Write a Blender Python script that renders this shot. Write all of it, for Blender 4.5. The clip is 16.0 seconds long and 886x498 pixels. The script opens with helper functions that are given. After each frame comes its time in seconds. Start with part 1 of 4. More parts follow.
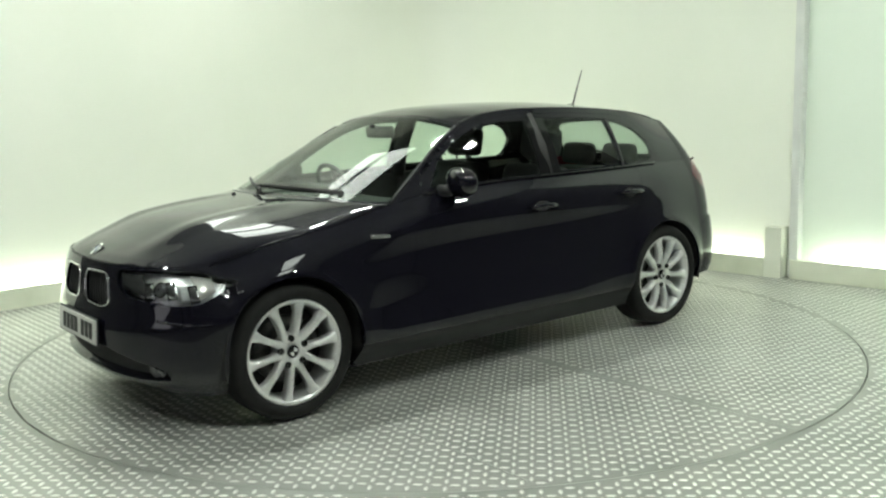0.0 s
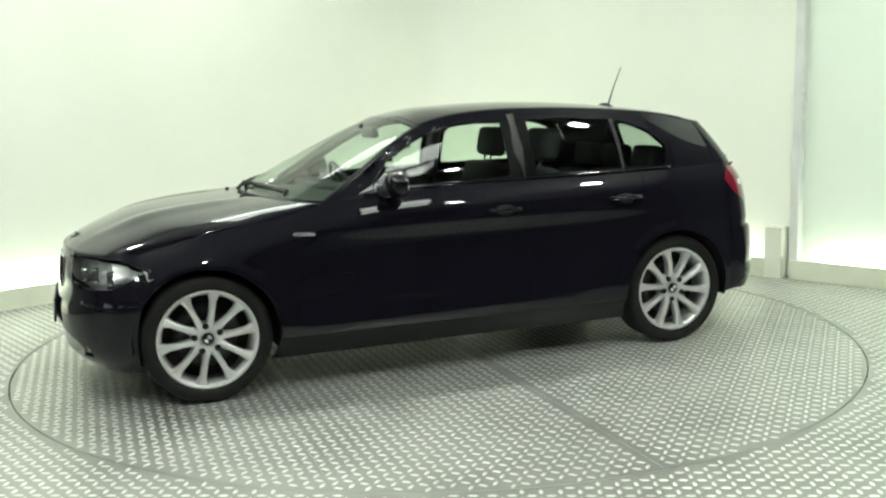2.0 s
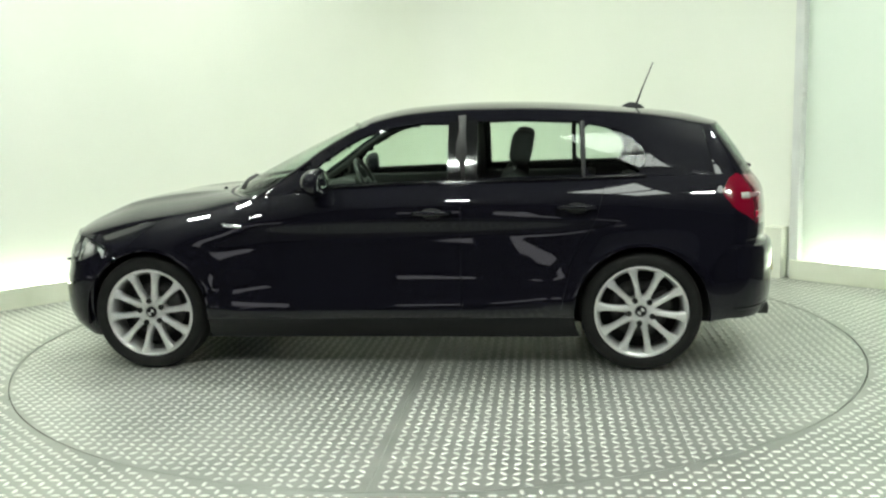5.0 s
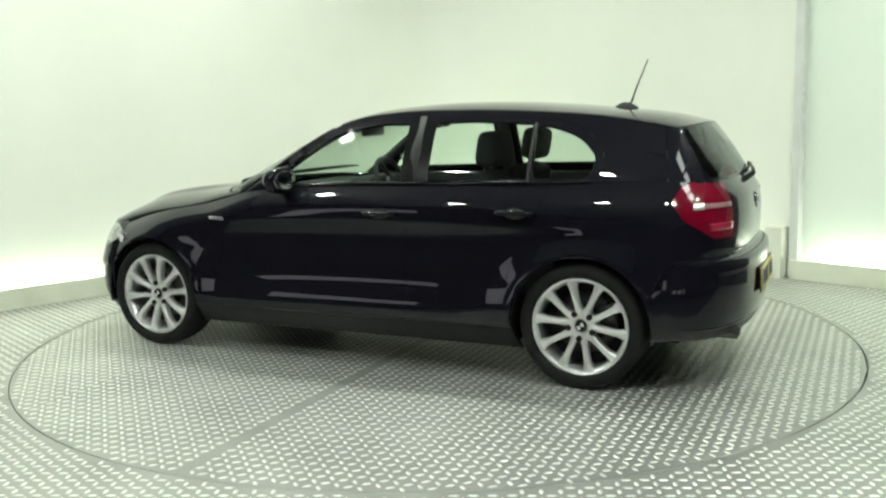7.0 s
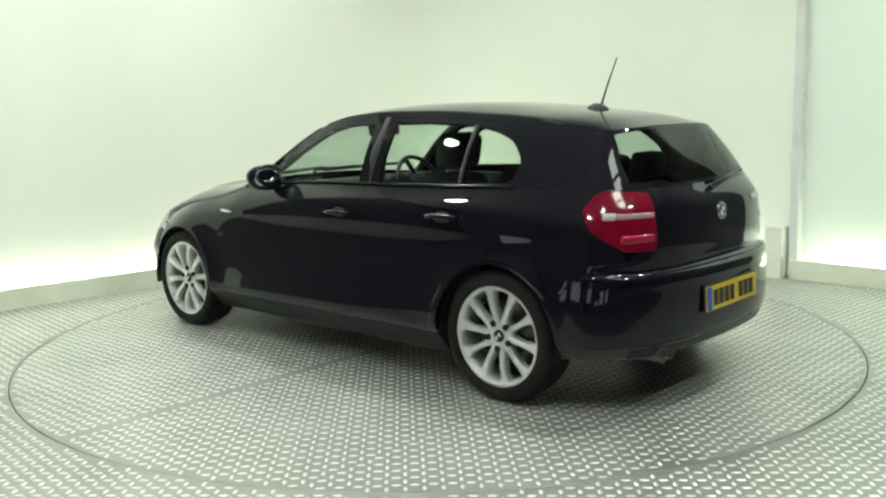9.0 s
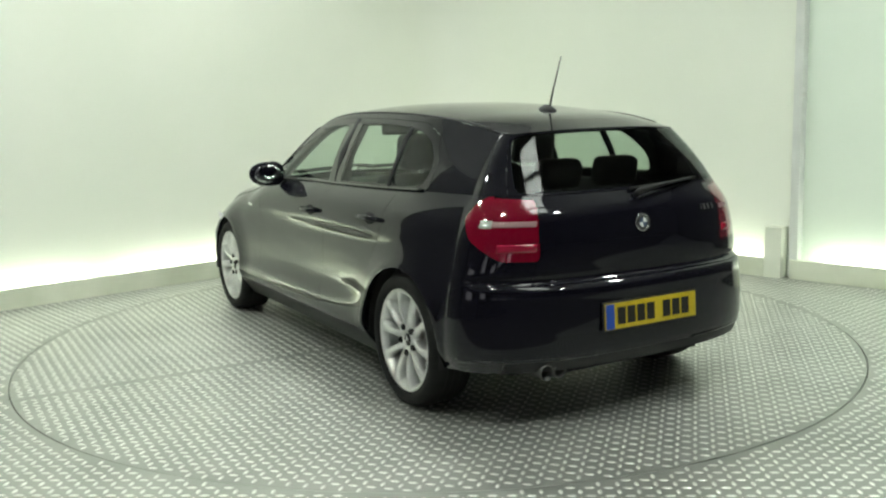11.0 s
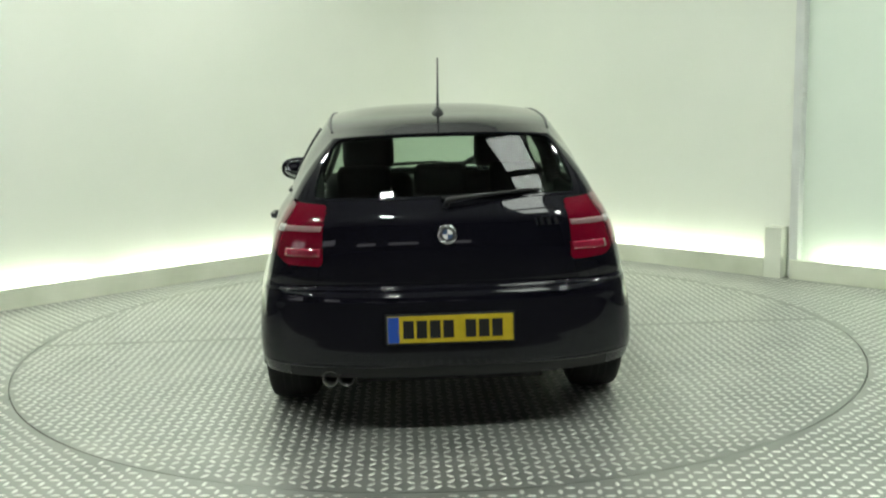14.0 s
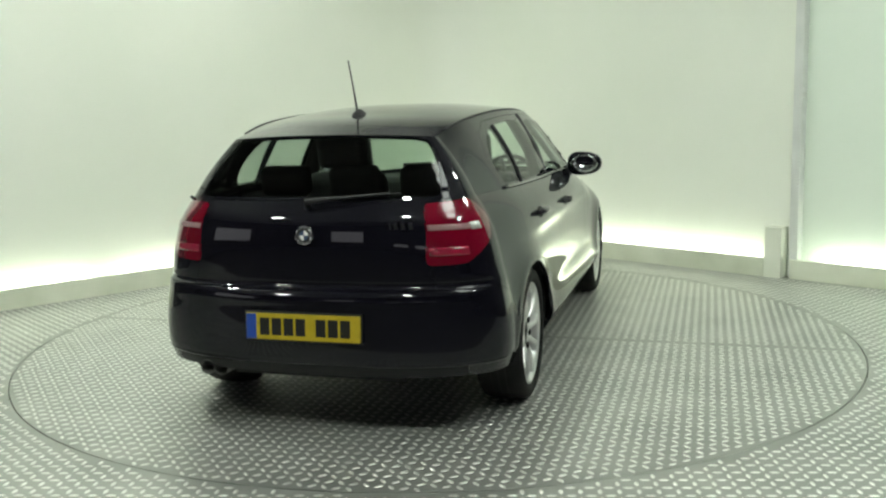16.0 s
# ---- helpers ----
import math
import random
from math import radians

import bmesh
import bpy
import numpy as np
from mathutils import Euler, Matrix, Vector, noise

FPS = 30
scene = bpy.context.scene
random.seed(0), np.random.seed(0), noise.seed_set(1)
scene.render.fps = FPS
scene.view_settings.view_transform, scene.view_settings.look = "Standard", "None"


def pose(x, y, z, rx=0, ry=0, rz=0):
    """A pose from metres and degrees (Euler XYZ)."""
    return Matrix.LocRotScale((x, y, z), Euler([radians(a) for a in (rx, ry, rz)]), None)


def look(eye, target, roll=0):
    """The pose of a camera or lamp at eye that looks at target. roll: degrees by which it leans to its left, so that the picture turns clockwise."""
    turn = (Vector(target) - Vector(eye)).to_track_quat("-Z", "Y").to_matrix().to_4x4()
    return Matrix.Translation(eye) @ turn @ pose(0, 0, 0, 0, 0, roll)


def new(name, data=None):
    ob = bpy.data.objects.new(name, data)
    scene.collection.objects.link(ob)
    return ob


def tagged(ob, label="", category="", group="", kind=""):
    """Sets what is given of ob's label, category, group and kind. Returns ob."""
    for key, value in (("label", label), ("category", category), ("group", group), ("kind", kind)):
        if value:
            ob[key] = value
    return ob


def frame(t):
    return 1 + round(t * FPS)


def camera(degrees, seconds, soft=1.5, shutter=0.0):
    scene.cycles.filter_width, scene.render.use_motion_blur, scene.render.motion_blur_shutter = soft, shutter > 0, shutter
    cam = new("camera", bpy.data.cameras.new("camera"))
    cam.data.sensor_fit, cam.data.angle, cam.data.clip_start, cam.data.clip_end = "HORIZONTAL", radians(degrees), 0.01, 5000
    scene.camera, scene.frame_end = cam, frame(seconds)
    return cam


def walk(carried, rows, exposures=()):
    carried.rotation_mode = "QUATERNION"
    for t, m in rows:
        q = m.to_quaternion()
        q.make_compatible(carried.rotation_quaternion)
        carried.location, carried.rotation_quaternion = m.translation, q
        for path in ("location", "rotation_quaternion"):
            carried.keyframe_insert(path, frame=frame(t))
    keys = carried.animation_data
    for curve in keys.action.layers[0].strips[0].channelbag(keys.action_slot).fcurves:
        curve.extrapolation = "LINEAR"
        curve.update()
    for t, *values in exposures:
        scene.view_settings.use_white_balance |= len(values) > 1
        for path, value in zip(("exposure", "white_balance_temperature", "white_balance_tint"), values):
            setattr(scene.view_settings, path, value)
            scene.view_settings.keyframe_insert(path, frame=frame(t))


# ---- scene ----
SECONDS = 16.0
cam = camera(51.1, SECONDS, soft=2.3)
EYE = Vector((0.0, -5.67, 1.393))
AIM = Vector((math.sin(radians(0.42)) * math.cos(radians(8.69)), math.cos(radians(0.42)) * math.cos(radians(8.69)), -math.sin(radians(8.69))))
CAMERA_POSE = look(EYE, EYE + AIM, -1.46)
walk(cam, [(0.0, CAMERA_POSE), (SECONDS, CAMERA_POSE)],
     exposures=[(0.0, -0.04), (1.0, 0.05), (3.0, 0.15), (7.0, 0.08), (9.0, 0.02), (11.5, -0.21), (14.0, -0.24), (16.0, -0.29)])

# ---- world and lights ----
world = bpy.data.worlds.new("studio_world")
scene.world = world
world.use_nodes = True
world.node_tree.nodes["Background"].inputs[0].default_value = (0.8, 0.95, 0.8, 1)
world.node_tree.nodes["Background"].inputs[1].default_value = 0.02


# ---- materials ----
def material(name, base, rough=0.5, metal=0.0, coat=0.0, spec=0.5):
    m = bpy.data.materials.new(name)
    m.use_nodes = True
    b = m.node_tree.nodes["Principled BSDF"]
    b.inputs["Base Color"].default_value = (*base, 1)
    b.inputs["Roughness"].default_value = rough
    b.inputs["Metallic"].default_value = metal
    b.inputs["Coat Weight"].default_value = coat
    b.inputs["Coat Roughness"].default_value = 0.02
    b.inputs["Specular IOR Level"].default_value = spec
    return m


def link_noise(m, scale, lo, hi, socket="Base Color", detail=4.0, stretch=(1, 1, 1)):
    """Noise in object space, ramped from lo to hi, into a socket of the surface."""
    t = m.node_tree
    co = t.nodes.new("ShaderNodeTexCoord")
    mp = t.nodes.new("ShaderNodeMapping")
    mp.inputs["Scale"].default_value = stretch
    n = t.nodes.new("ShaderNodeTexNoise")
    n.inputs["Scale"].default_value, n.inputs["Detail"].default_value = scale, detail
    r = t.nodes.new("ShaderNodeValToRGB")
    r.color_ramp.elements[0].position, r.color_ramp.elements[1].position = 0.3, 0.7
    r.color_ramp.elements[0].color = (*lo, 1) if len(lo) == 3 else (*[lo[0]] * 3, 1)
    r.color_ramp.elements[1].color = (*hi, 1) if len(hi) == 3 else (*[hi[0]] * 3, 1)
    t.links.new(co.outputs["Object"], mp.inputs["Vector"])
    t.links.new(mp.outputs["Vector"], n.inputs["Vector"])
    t.links.new(n.outputs["Fac"], r.inputs["Fac"])
    t.links.new(r.outputs["Color"], t.nodes["Principled BSDF"].inputs[socket])
    return m


def link_bump(m, scale, strength, distance=0.002, detail=3.0):
    t = m.node_tree
    co = t.nodes.new("ShaderNodeTexCoord")
    n = t.nodes.new("ShaderNodeTexNoise")
    n.inputs["Scale"].default_value, n.inputs["Detail"].default_value = scale, detail
    b = t.nodes.new("ShaderNodeBump")
    b.inputs["Strength"].default_value, b.inputs["Distance"].default_value = strength, distance
    t.links.new(co.outputs["Object"], n.inputs["Vector"])
    t.links.new(n.outputs["Fac"], b.inputs["Height"])
    t.links.new(b.outputs["Normal"], t.nodes["Principled BSDF"].inputs["Normal"])
    return m


def glow(name, colour, strength):
    m = material(name, (0.8, 0.8, 0.8), 0.5)
    b = m.node_tree.nodes["Principled BSDF"]
    b.inputs["Emission Color"].default_value = (*colour, 1)
    b.inputs["Emission Strength"].default_value = strength
    return m


WALL = link_bump(link_noise(material("painted_wall", (0.80, 0.82, 0.74), 0.6), 0.8, (0.78, 0.81, 0.72), (0.82, 0.84, 0.76)), 40, 0.08)
DARK_WALL = link_noise(material("dark_wall", (0.05, 0.05, 0.05), 0.8), 1.5, (0.04, 0.04, 0.04), (0.07, 0.07, 0.065))
POST = link_noise(material("post_paint", (0.76, 0.78, 0.68), 0.55), 3, (0.73, 0.76, 0.64), (0.79, 0.81, 0.71))
EAST = link_bump(link_noise(material("green_white_wall", (0.76, 0.83, 0.74), 0.6), 0.8, (0.74, 0.82, 0.72), (0.78, 0.85, 0.76)), 40, 0.08)
LEDGE = link_bump(link_noise(material("ledge_paint", (0.6, 0.62, 0.5), 0.5), 3, (0.60, 0.63, 0.50), (0.74, 0.76, 0.64)), 30, 0.1)
CEILING = link_noise(material("ceiling_paint", (0.5, 0.5, 0.5), 0.8), 1.2, (0.20, 0.205, 0.20), (0.26, 0.265, 0.26))
TUBE = glow("strip_light", (0.93, 1.0, 0.87), 23.0)
PANEL = glow("rooflight_sheet", (0.92, 1.0, 0.92), 9.5)
HIGH_GLASS = glow("high_window_glass", (0.95, 0.94, 1.0), 1.3)
FLOOD = glow("flood_lens", (0.92, 1.0, 0.89), 435.0)
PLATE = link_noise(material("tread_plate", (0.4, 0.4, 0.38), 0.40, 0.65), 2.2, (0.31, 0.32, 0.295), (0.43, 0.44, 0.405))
HALL_FLOOR = link_noise(material("dark_concrete", (0.05, 0.05, 0.05), 0.7), 3, (0.04, 0.04, 0.04), (0.065, 0.065, 0.062))
# same aluminium as the plate; the paler colour paints in the bars' glint
TREAD_GLINT = link_noise(material("tread_bar_glint", (0.8, 0.8, 0.77), 0.38, 0.6), 6, (0.72, 0.73, 0.69), (0.88, 0.88, 0.84))
TRUNK = link_noise(material("trunking_grey", (0.5, 0.52, 0.5), 0.5), 5, (0.60, 0.62, 0.60), (0.68, 0.70, 0.67))
GAP = material("dark_gap", (0.015, 0.015, 0.015), 0.9)


# ---- mesh helpers ----
def mesh_object(name, bm, mat, parent=None, smooth=False):
    me = bpy.data.meshes.new(name)
    bm.normal_update()
    bm.to_mesh(me)
    bm.free()
    for f in me.polygons:
        f.use_smooth = smooth
    if mat:
        me.materials.append(mat)
    ob = new(name, me)
    if parent:
        ob.parent = parent
    return ob


def part(name, bm, mat, parent, label="", smooth=True):
    ob = mesh_object(name, bm, mat, parent, smooth)
    return tagged(ob, label) if label else ob


def box(bm, lo, hi, m=None, bevel=0.0):
    lo, hi = Vector(lo), Vector(hi)
    made = bmesh.ops.create_cube(bm, size=1.0)["verts"]
    mm = (m or Matrix()) @ Matrix.Translation((lo + hi) / 2) @ Matrix.Diagonal((*(hi - lo), 1))
    bmesh.ops.transform(bm, matrix=mm, verts=made)
    if bevel:
        edges = list({e for v in made for e in v.link_edges})
        bmesh.ops.bevel(bm, geom=edges, offset=bevel, segments=2, affect="EDGES", profile=0.5)
    return bm


def ring(bm, profile, n, m=None, closed=True, caps=False):
    """Turns a profile of (radius, height) about the z axis."""
    m = m or Matrix()
    rows = []
    for r, h in profile:
        rows.append([bm.verts.new(m @ Vector((r * math.cos(2 * math.pi * i / n), r * math.sin(2 * math.pi * i / n), h))) for i in range(n)])
    for a, b in zip(rows, rows[1:] + (rows[:1] if closed else [])):
        for i in range(n):
            j = (i + 1) % n
            bm.faces.new((a[i], a[j], b[j], b[i]))
    if caps:
        bm.faces.new(rows[0][::-1])
        bm.faces.new(rows[-1])
    return bm


# ---- structure ----
CORNER = Vector((0.234, 3.954))
LEFT_WAY = Vector((-1.0, -0.861)).normalized()
RIGHT_WAY = Vector((1.0, -1.02)).normalized()
HEIGHT = 4.2
LEDGE_TOP = 0.15


LEFT_IN = Vector((0.861, -1.0)).normalized()
RIGHT_IN = Vector((-1.02, -1.0)).normalized()
COVE = 0.45


def wall_line(a, b, d, n=36):
    """Points along the two studio walls, d metres into the room: distances a to b along the line, below zero on the left wall, round the coved corner."""
    k = COVE / abs(LEFT_WAY.dot(RIGHT_IN))
    centre = CORNER + (LEFT_IN + RIGHT_IN) * (COVE / (1 + LEFT_IN.dot(RIGHT_IN)))
    tl, tr = (centre - CORNER).dot(LEFT_WAY), (centre - CORNER).dot(RIGHT_WAY)
    pts = []
    if a < -tl:
        pts.append(CORNER + LEFT_WAY * -a + LEFT_IN * d)
        if b < -tl:
            return pts + [CORNER + LEFT_WAY * -b + LEFT_IN * d]
    if a < tr and b > -tl:
        a0, a1 = math.atan2(-LEFT_IN.y, -LEFT_IN.x), math.atan2(-RIGHT_IN.y, -RIGHT_IN.x)
        for i in range(n + 1):
            ang = a0 + (a1 - a0) * i / n
            pts.append(centre + Vector((math.cos(ang), math.sin(ang))) * (COVE - d))
    if b > tr:
        if a > tr:
            pts.append(CORNER + RIGHT_WAY * a + RIGHT_IN * d)
        pts.append(CORNER + RIGHT_WAY * b + RIGHT_IN * d)
    return pts


def along_wall(name, mat, a, b, z0, z1, d0, d1, label="", category="", kind="structure", smooth=False, group=""):
    """A solid piece that follows the studio walls."""
    bm = bmesh.new()
    inner, outer = wall_line(a, b, d1), wall_line(a, b, d0)
    rows = [[bm.verts.new((p.x, p.y, z)) for p in line] for line, z in ((outer, z0), (inner, z0), (inner, z1), (outer, z1))]
    for i in range(4):
        r, t = rows[i], rows[(i + 1) % 4]
        for k in range(len(r) - 1):
            bm.faces.new((r[k], r[k + 1], t[k + 1], t[k]))
    bm.faces.new([r[0] for r in rows])
    bm.faces.new([r[-1] for r in rows])
    bmesh.ops.recalc_face_normals(bm, faces=bm.faces)
    return tagged(mesh_object(name, bm, mat, None, smooth), label, category, group, kind)
along_wall("wall_far_west", DARK_WALL, -9.5, -5.6, 0.0, HEIGHT, -0.30, -0.12)
along_wall("wall_far_east", DARK_WALL, 5.2, 9.5, 0.0, HEIGHT, -0.30, -0.12)
along_wall("wall_west", WALL, -5.6, -1.2, 0.0, HEIGHT, -0.30, -0.12)
along_wall("wall_corner", WALL, -1.2, 1.2, 0.0, HEIGHT, -0.30, -0.12)
along_wall("wall_north", WALL, 1.2, 3.545, 0.0, HEIGHT, -0.30, -0.12)
along_wall("wall_east", EAST, 3.545, 5.2, 0.0, HEIGHT, -0.34, -0.165)
# low upstand in front of the strip lights
for a, b, d in ((-5.6, -3.71, 0.0), (-3.71, -1.2, 0.0), (-1.2, 1.2, 0.0), (1.2, 3.366, 0.0), (3.565, 5.2, -0.03)):
    along_wall("baseboard", LEDGE, a + 0.0004, b - 0.0004, 0.0, LEDGE_TOP, d - 0.03, d)
for a, b, d in ((-5.5, -3.80, 0.0), (-3.63, 3.33, 0.0), (3.76, 5.1, -0.035)):
    along_wall("strip_light", TUBE, a, b, 0.085, 0.11, d - 0.095, d - 0.06, "glowing white strip light hidden behind the baseboard", "strip light", "thing", group="strip lights")
along_wall("post_base", POST, 3.37, 3.505, 0.0, 0.40, -0.118, 0.003, "pale painted base block of a wall post", kind="structure")
along_wall("wall_post", WALL, 3.40, 3.535, 0.40, HEIGHT, -0.118, -0.105, kind="structure")
trunk = along_wall("cable_trunking", TRUNK, 3.537, 3.602, 0.0, HEIGHT, -0.16, -0.075, "grey vertical cable trunking fixed to the wall", "trunking", "thing")
for z0, z1, d in ((1.395, 1.41, -0.055), (1.44, 1.475, -0.062)):
    ob = along_wall("clip", TRUNK, 3.565, 3.625, z0, z1, -0.085, d, kind="thing")
    ob.parent = trunk
    del ob["kind"]
bm = bmesh.new()
box(bm, (-9, -10, -0.25), (9, 6, -0.06))
tagged(mesh_object("floor", bm, PLATE), kind="structure")
bm = bmesh.new()
box(bm, (-9, -10, HEIGHT), (9, 6, HEIGHT + 0.2))
tagged(mesh_object("ceiling", bm, CEILING), kind="structure")
bm = bmesh.new()
box(bm, (-9, -10, 0), (9, -9.8, HEIGHT))
tagged(mesh_object("wall_south", bm, DARK_WALL), kind="structure")
for x in (-7.5, 7.5):
    bm = bmesh.new()
    box(bm, (x - .1, -9.8, 0), (x + .1, -2.5, HEIGHT))
    tagged(mesh_object("wall_side", bm, DARK_WALL), kind="structure")

RADIUS = 2.452


def treads(bounds, keep, step=0.050, turned=0.0, seed=1):
    """Raised bars of tread plate as one mesh: a square lattice of lens-shaped bars that lean to either side in turn."""
    rnd = random.Random(seed)
    x0, x1, y0, y1 = bounds
    verts, faces = [], []
    ca, sa = math.cos(turned), math.sin(turned)
    outline = ((-0.022, 0), (-0.010, -0.0080), (0.010, -0.0080), (0.022, 0), (0.010, 0.0080), (-0.010, 0.0080))
    for i in range(int((x1 - x0) / step)):
        for j in range(int((y1 - y0) / step)):
            px, py = x0 + i * step, y0 + j * step
            x, y = px * ca - py * sa, px * sa + py * ca
            if not keep(x, y):
                continue
            a = turned + radians(45 if (i + j) % 2 else -45) + rnd.uniform(-0.03, 0.03)
            c, s = math.cos(a), math.sin(a)
            h = 0.0030 + rnd.uniform(-0.0004, 0.0003)
            b = len(verts)
            for k, z in ((1.0, 0.0), (0.8, h * 0.7), (0.5, h)):
                for lx, ly in outline:
                    verts.append((x + k * (lx * c - ly * s), y + k * (lx * s + ly * c), z))
            for q in (b, b + 6):
                faces += [(q + k, q + (k + 1) % 6, q + 6 + (k + 1) % 6, q + 6 + k) for k in range(6)]
            faces.append(tuple(range(b + 12, b + 18)))
    return verts, faces


def tread_object(name, data, parent=None):
    me = bpy.data.meshes.new(name)
    me.from_pydata(data[0], [], data[1])
    me.materials.append(TREAD_GLINT)
    for f in me.polygons:
        f.use_smooth = True
    ob = new(name, me)
    if parent:
        ob.parent = parent
    return tagged(ob, "raised bars of aluminium tread plate, coloured paler for their glint", kind="stuff")


bm = bmesh.new()
EDGE = -2.95      # the plated floor of the bay ends here; the hall's concrete goes on
rows = []
for z, inner in ((0.0, True), (0.0, False), (-0.06, False), (-0.06, True)):
    row = []
    for i in range(240):
        a = 2 * math.pi * i / 240
        far = min(9.0, EDGE / min(math.sin(a), -1e-6)) if math.sin(a) < 0 else 9.0
        r = RADIUS + 0.003 if inner else far
        row.append(bm.verts.new((r * math.cos(a), r * math.sin(a), z)))
    rows.append(row)
for a, b in zip(rows, rows[1:] + rows[:1]):
    for i in range(240):
        bm.faces.new((a[i], a[(i + 1) % 240], b[(i + 1) % 240], b[i]))
bmesh.ops.recalc_face_normals(bm, faces=bm.faces)
floor_plate = tagged(mesh_object("floor_plate", bm, PLATE), kind="structure")
bm = bmesh.new()
box(bm, (-9, -10, -0.059), (9, EDGE - 0.004, -0.002))
tagged(mesh_object("hall_floor", bm, HALL_FLOOR), kind="structure")

def in_room(x, y):
    if math.hypot(x, y) < RADIUS + 0.03 or y < EDGE + 0.02:
        return False
    p = Vector((x, y)) - CORNER
    return p.dot(LEFT_IN) > 0.02 and p.dot(RIGHT_IN) > 0.02


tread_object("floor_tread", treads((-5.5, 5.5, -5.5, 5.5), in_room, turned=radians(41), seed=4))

turntable = tagged(new("turntable"), "round aluminium tread-plate car turntable set flush in the floor", "turntable")
# the deck is laid in sheets, each with its own run of bars
SHEETS_X = (-2.46, -1.24, 0.0, 1.22, 2.46)
for k in range(4):
    a, b = SHEETS_X[k] + 0.001, SHEETS_X[k + 1] - 0.001
    bm = bmesh.new()
    r = RADIUS - 0.004
    outline = []
    lo, hi = max(a, -r), min(b, r)
    xs = np.linspace(lo, hi, 60)
    top = [(x, math.sqrt(max(r * r - x * x, 0))) for x in xs]
    outline = top + [(x, -y) for x, y in reversed(top)]
    clean = [p for i, p in enumerate(outline) if math.dist(p, outline[i - 1]) > 1e-4]
    face = bm.faces.new([bm.verts.new((x, y, 0)) for x, y in clean])
    ext = bmesh.ops.extrude_face_region(bm, geom=[face])["geom"]
    bmesh.ops.translate(bm, vec=(0, 0, -0.05), verts=[g for g in ext if isinstance(g, bmesh.types.BMVert)])
    bmesh.ops.recalc_face_normals(bm, faces=bm.faces)
    sheet = part("deck_sheet", bm, PLATE, turntable, smooth=False)
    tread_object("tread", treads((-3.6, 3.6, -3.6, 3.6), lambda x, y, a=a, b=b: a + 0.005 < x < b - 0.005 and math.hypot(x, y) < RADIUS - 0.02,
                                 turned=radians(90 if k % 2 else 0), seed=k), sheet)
bm = bmesh.new()
ring(bm, [(RADIUS - 0.1, -0.055), (RADIUS + 0.01, -0.055), (RADIUS + 0.01, -0.059), (RADIUS - 0.1, -0.059)], 120)
tagged(mesh_object("turntable_pit", bm, GAP), kind="structure")


# ---- lights of the hall ----
def rooflight(x, y, w, l):
    ob = tagged(new("rooflight"), "translucent white rooflight panel in a dark frame in the ceiling", "rooflight", "rooflights")
    ob.location = (x, y, HEIGHT)
    bm = bmesh.new()
    box(bm, (-w / 2, -l / 2, -0.03), (w / 2, l / 2, -0.004))
    part("panel", bm, PANEL, ob, smooth=False)
    for a, b, c, d in ((-w / 2 - 0.05, -w / 2, -l / 2, l / 2), (w / 2, w / 2 + 0.05, -l / 2, l / 2), (-w / 2 - 0.05, w / 2 + 0.05, -l / 2 - 0.05, -l / 2), (-w / 2 - 0.05, w / 2 + 0.05, l / 2, l / 2 + 0.05)):
        bm = bmesh.new()
        box(bm, (a, c, -0.06), (b, d, -0.002))
        part("frame", bm, GAP, ob, smooth=False)
    return ob


# a slanting row of them, broken over the middle of the turntable
for k in (0, 1, 5, 6):
    ob = rooflight(-1.9 + 0.56 * k + (0.5 if k > 1 else 0.0), 2.2 - 0.97 * k, 0.9, 0.95)
    ob.rotation_euler = (0, 0, radians(30))


def hall_window(m, w, h):
    """A daylit window in a far wall of the hall; its pane faces along local z."""
    ob = tagged(new("hall_window"), "pale daylit window with a dark frame in the dark hall wall", "window", "hall windows")
    ob.matrix_world = m
    bm = bmesh.new()
    box(bm, (-w, -h, 0.0), (w, h, 0.01))
    part("pane", bm, HIGH_GLASS, ob, smooth=False)
    for a, b, c, d in ((-w - 0.06, -w, -h - 0.06, h + 0.06), (w, w + 0.06, -h - 0.06, h + 0.06), (-w, w, -h - 0.06, -h), (-w, w, h, h + 0.06)):
        bm = bmesh.new()
        box(bm, (a, c, -0.015), (b, d, 0.03))
        part("window_frame", bm, GAP, ob, smooth=False)


hall_window(pose(-7.385, -5.4, 1.5, 90, 0, 90), 1.4, 0.5)
hall_window(pose(-5.6, -9.785, 1.6, 90, 0, 180), 0.9, 0.5)
for x, w in ((-2.2, 0.55), (-0.5, 0.55), (0.9, 0.3)):
    hall_window(pose(x, -9.785, 0.85, 90, 0, 180), w, 0.2)


def flood_lamp(x, y):
    ob = tagged(new("flood_lamp"), "small bright floodlight hung under the ceiling", "floodlight", "floodlights")
    ob.location = (x, y, HEIGHT - 0.3)
    bm = bmesh.new()
    box(bm, (-0.16, -0.12, 0.0), (0.16, 0.12, 0.1), None, 0.02)
    part("case", bm, DARK_WALL, ob)
    bm = bmesh.new()
    box(bm, (-0.13, -0.09, -0.012), (0.13, 0.09, -0.002))
    part("lens", bm, FLOOD, ob, smooth=False)
    bm = bmesh.new()
    box(bm, (-0.015, -0.015, 0.1), (0.015, 0.015, 0.3))
    part("hanger", bm, DARK_WALL, ob, smooth=False)


for x, y in ((-3.4, -3.6), (2.9, -3.6), (-3.0, -0.6), (3.0, -0.8), (-0.6, -3.9), (-0.2, 0.4)):
    flood_lamp(x, y)


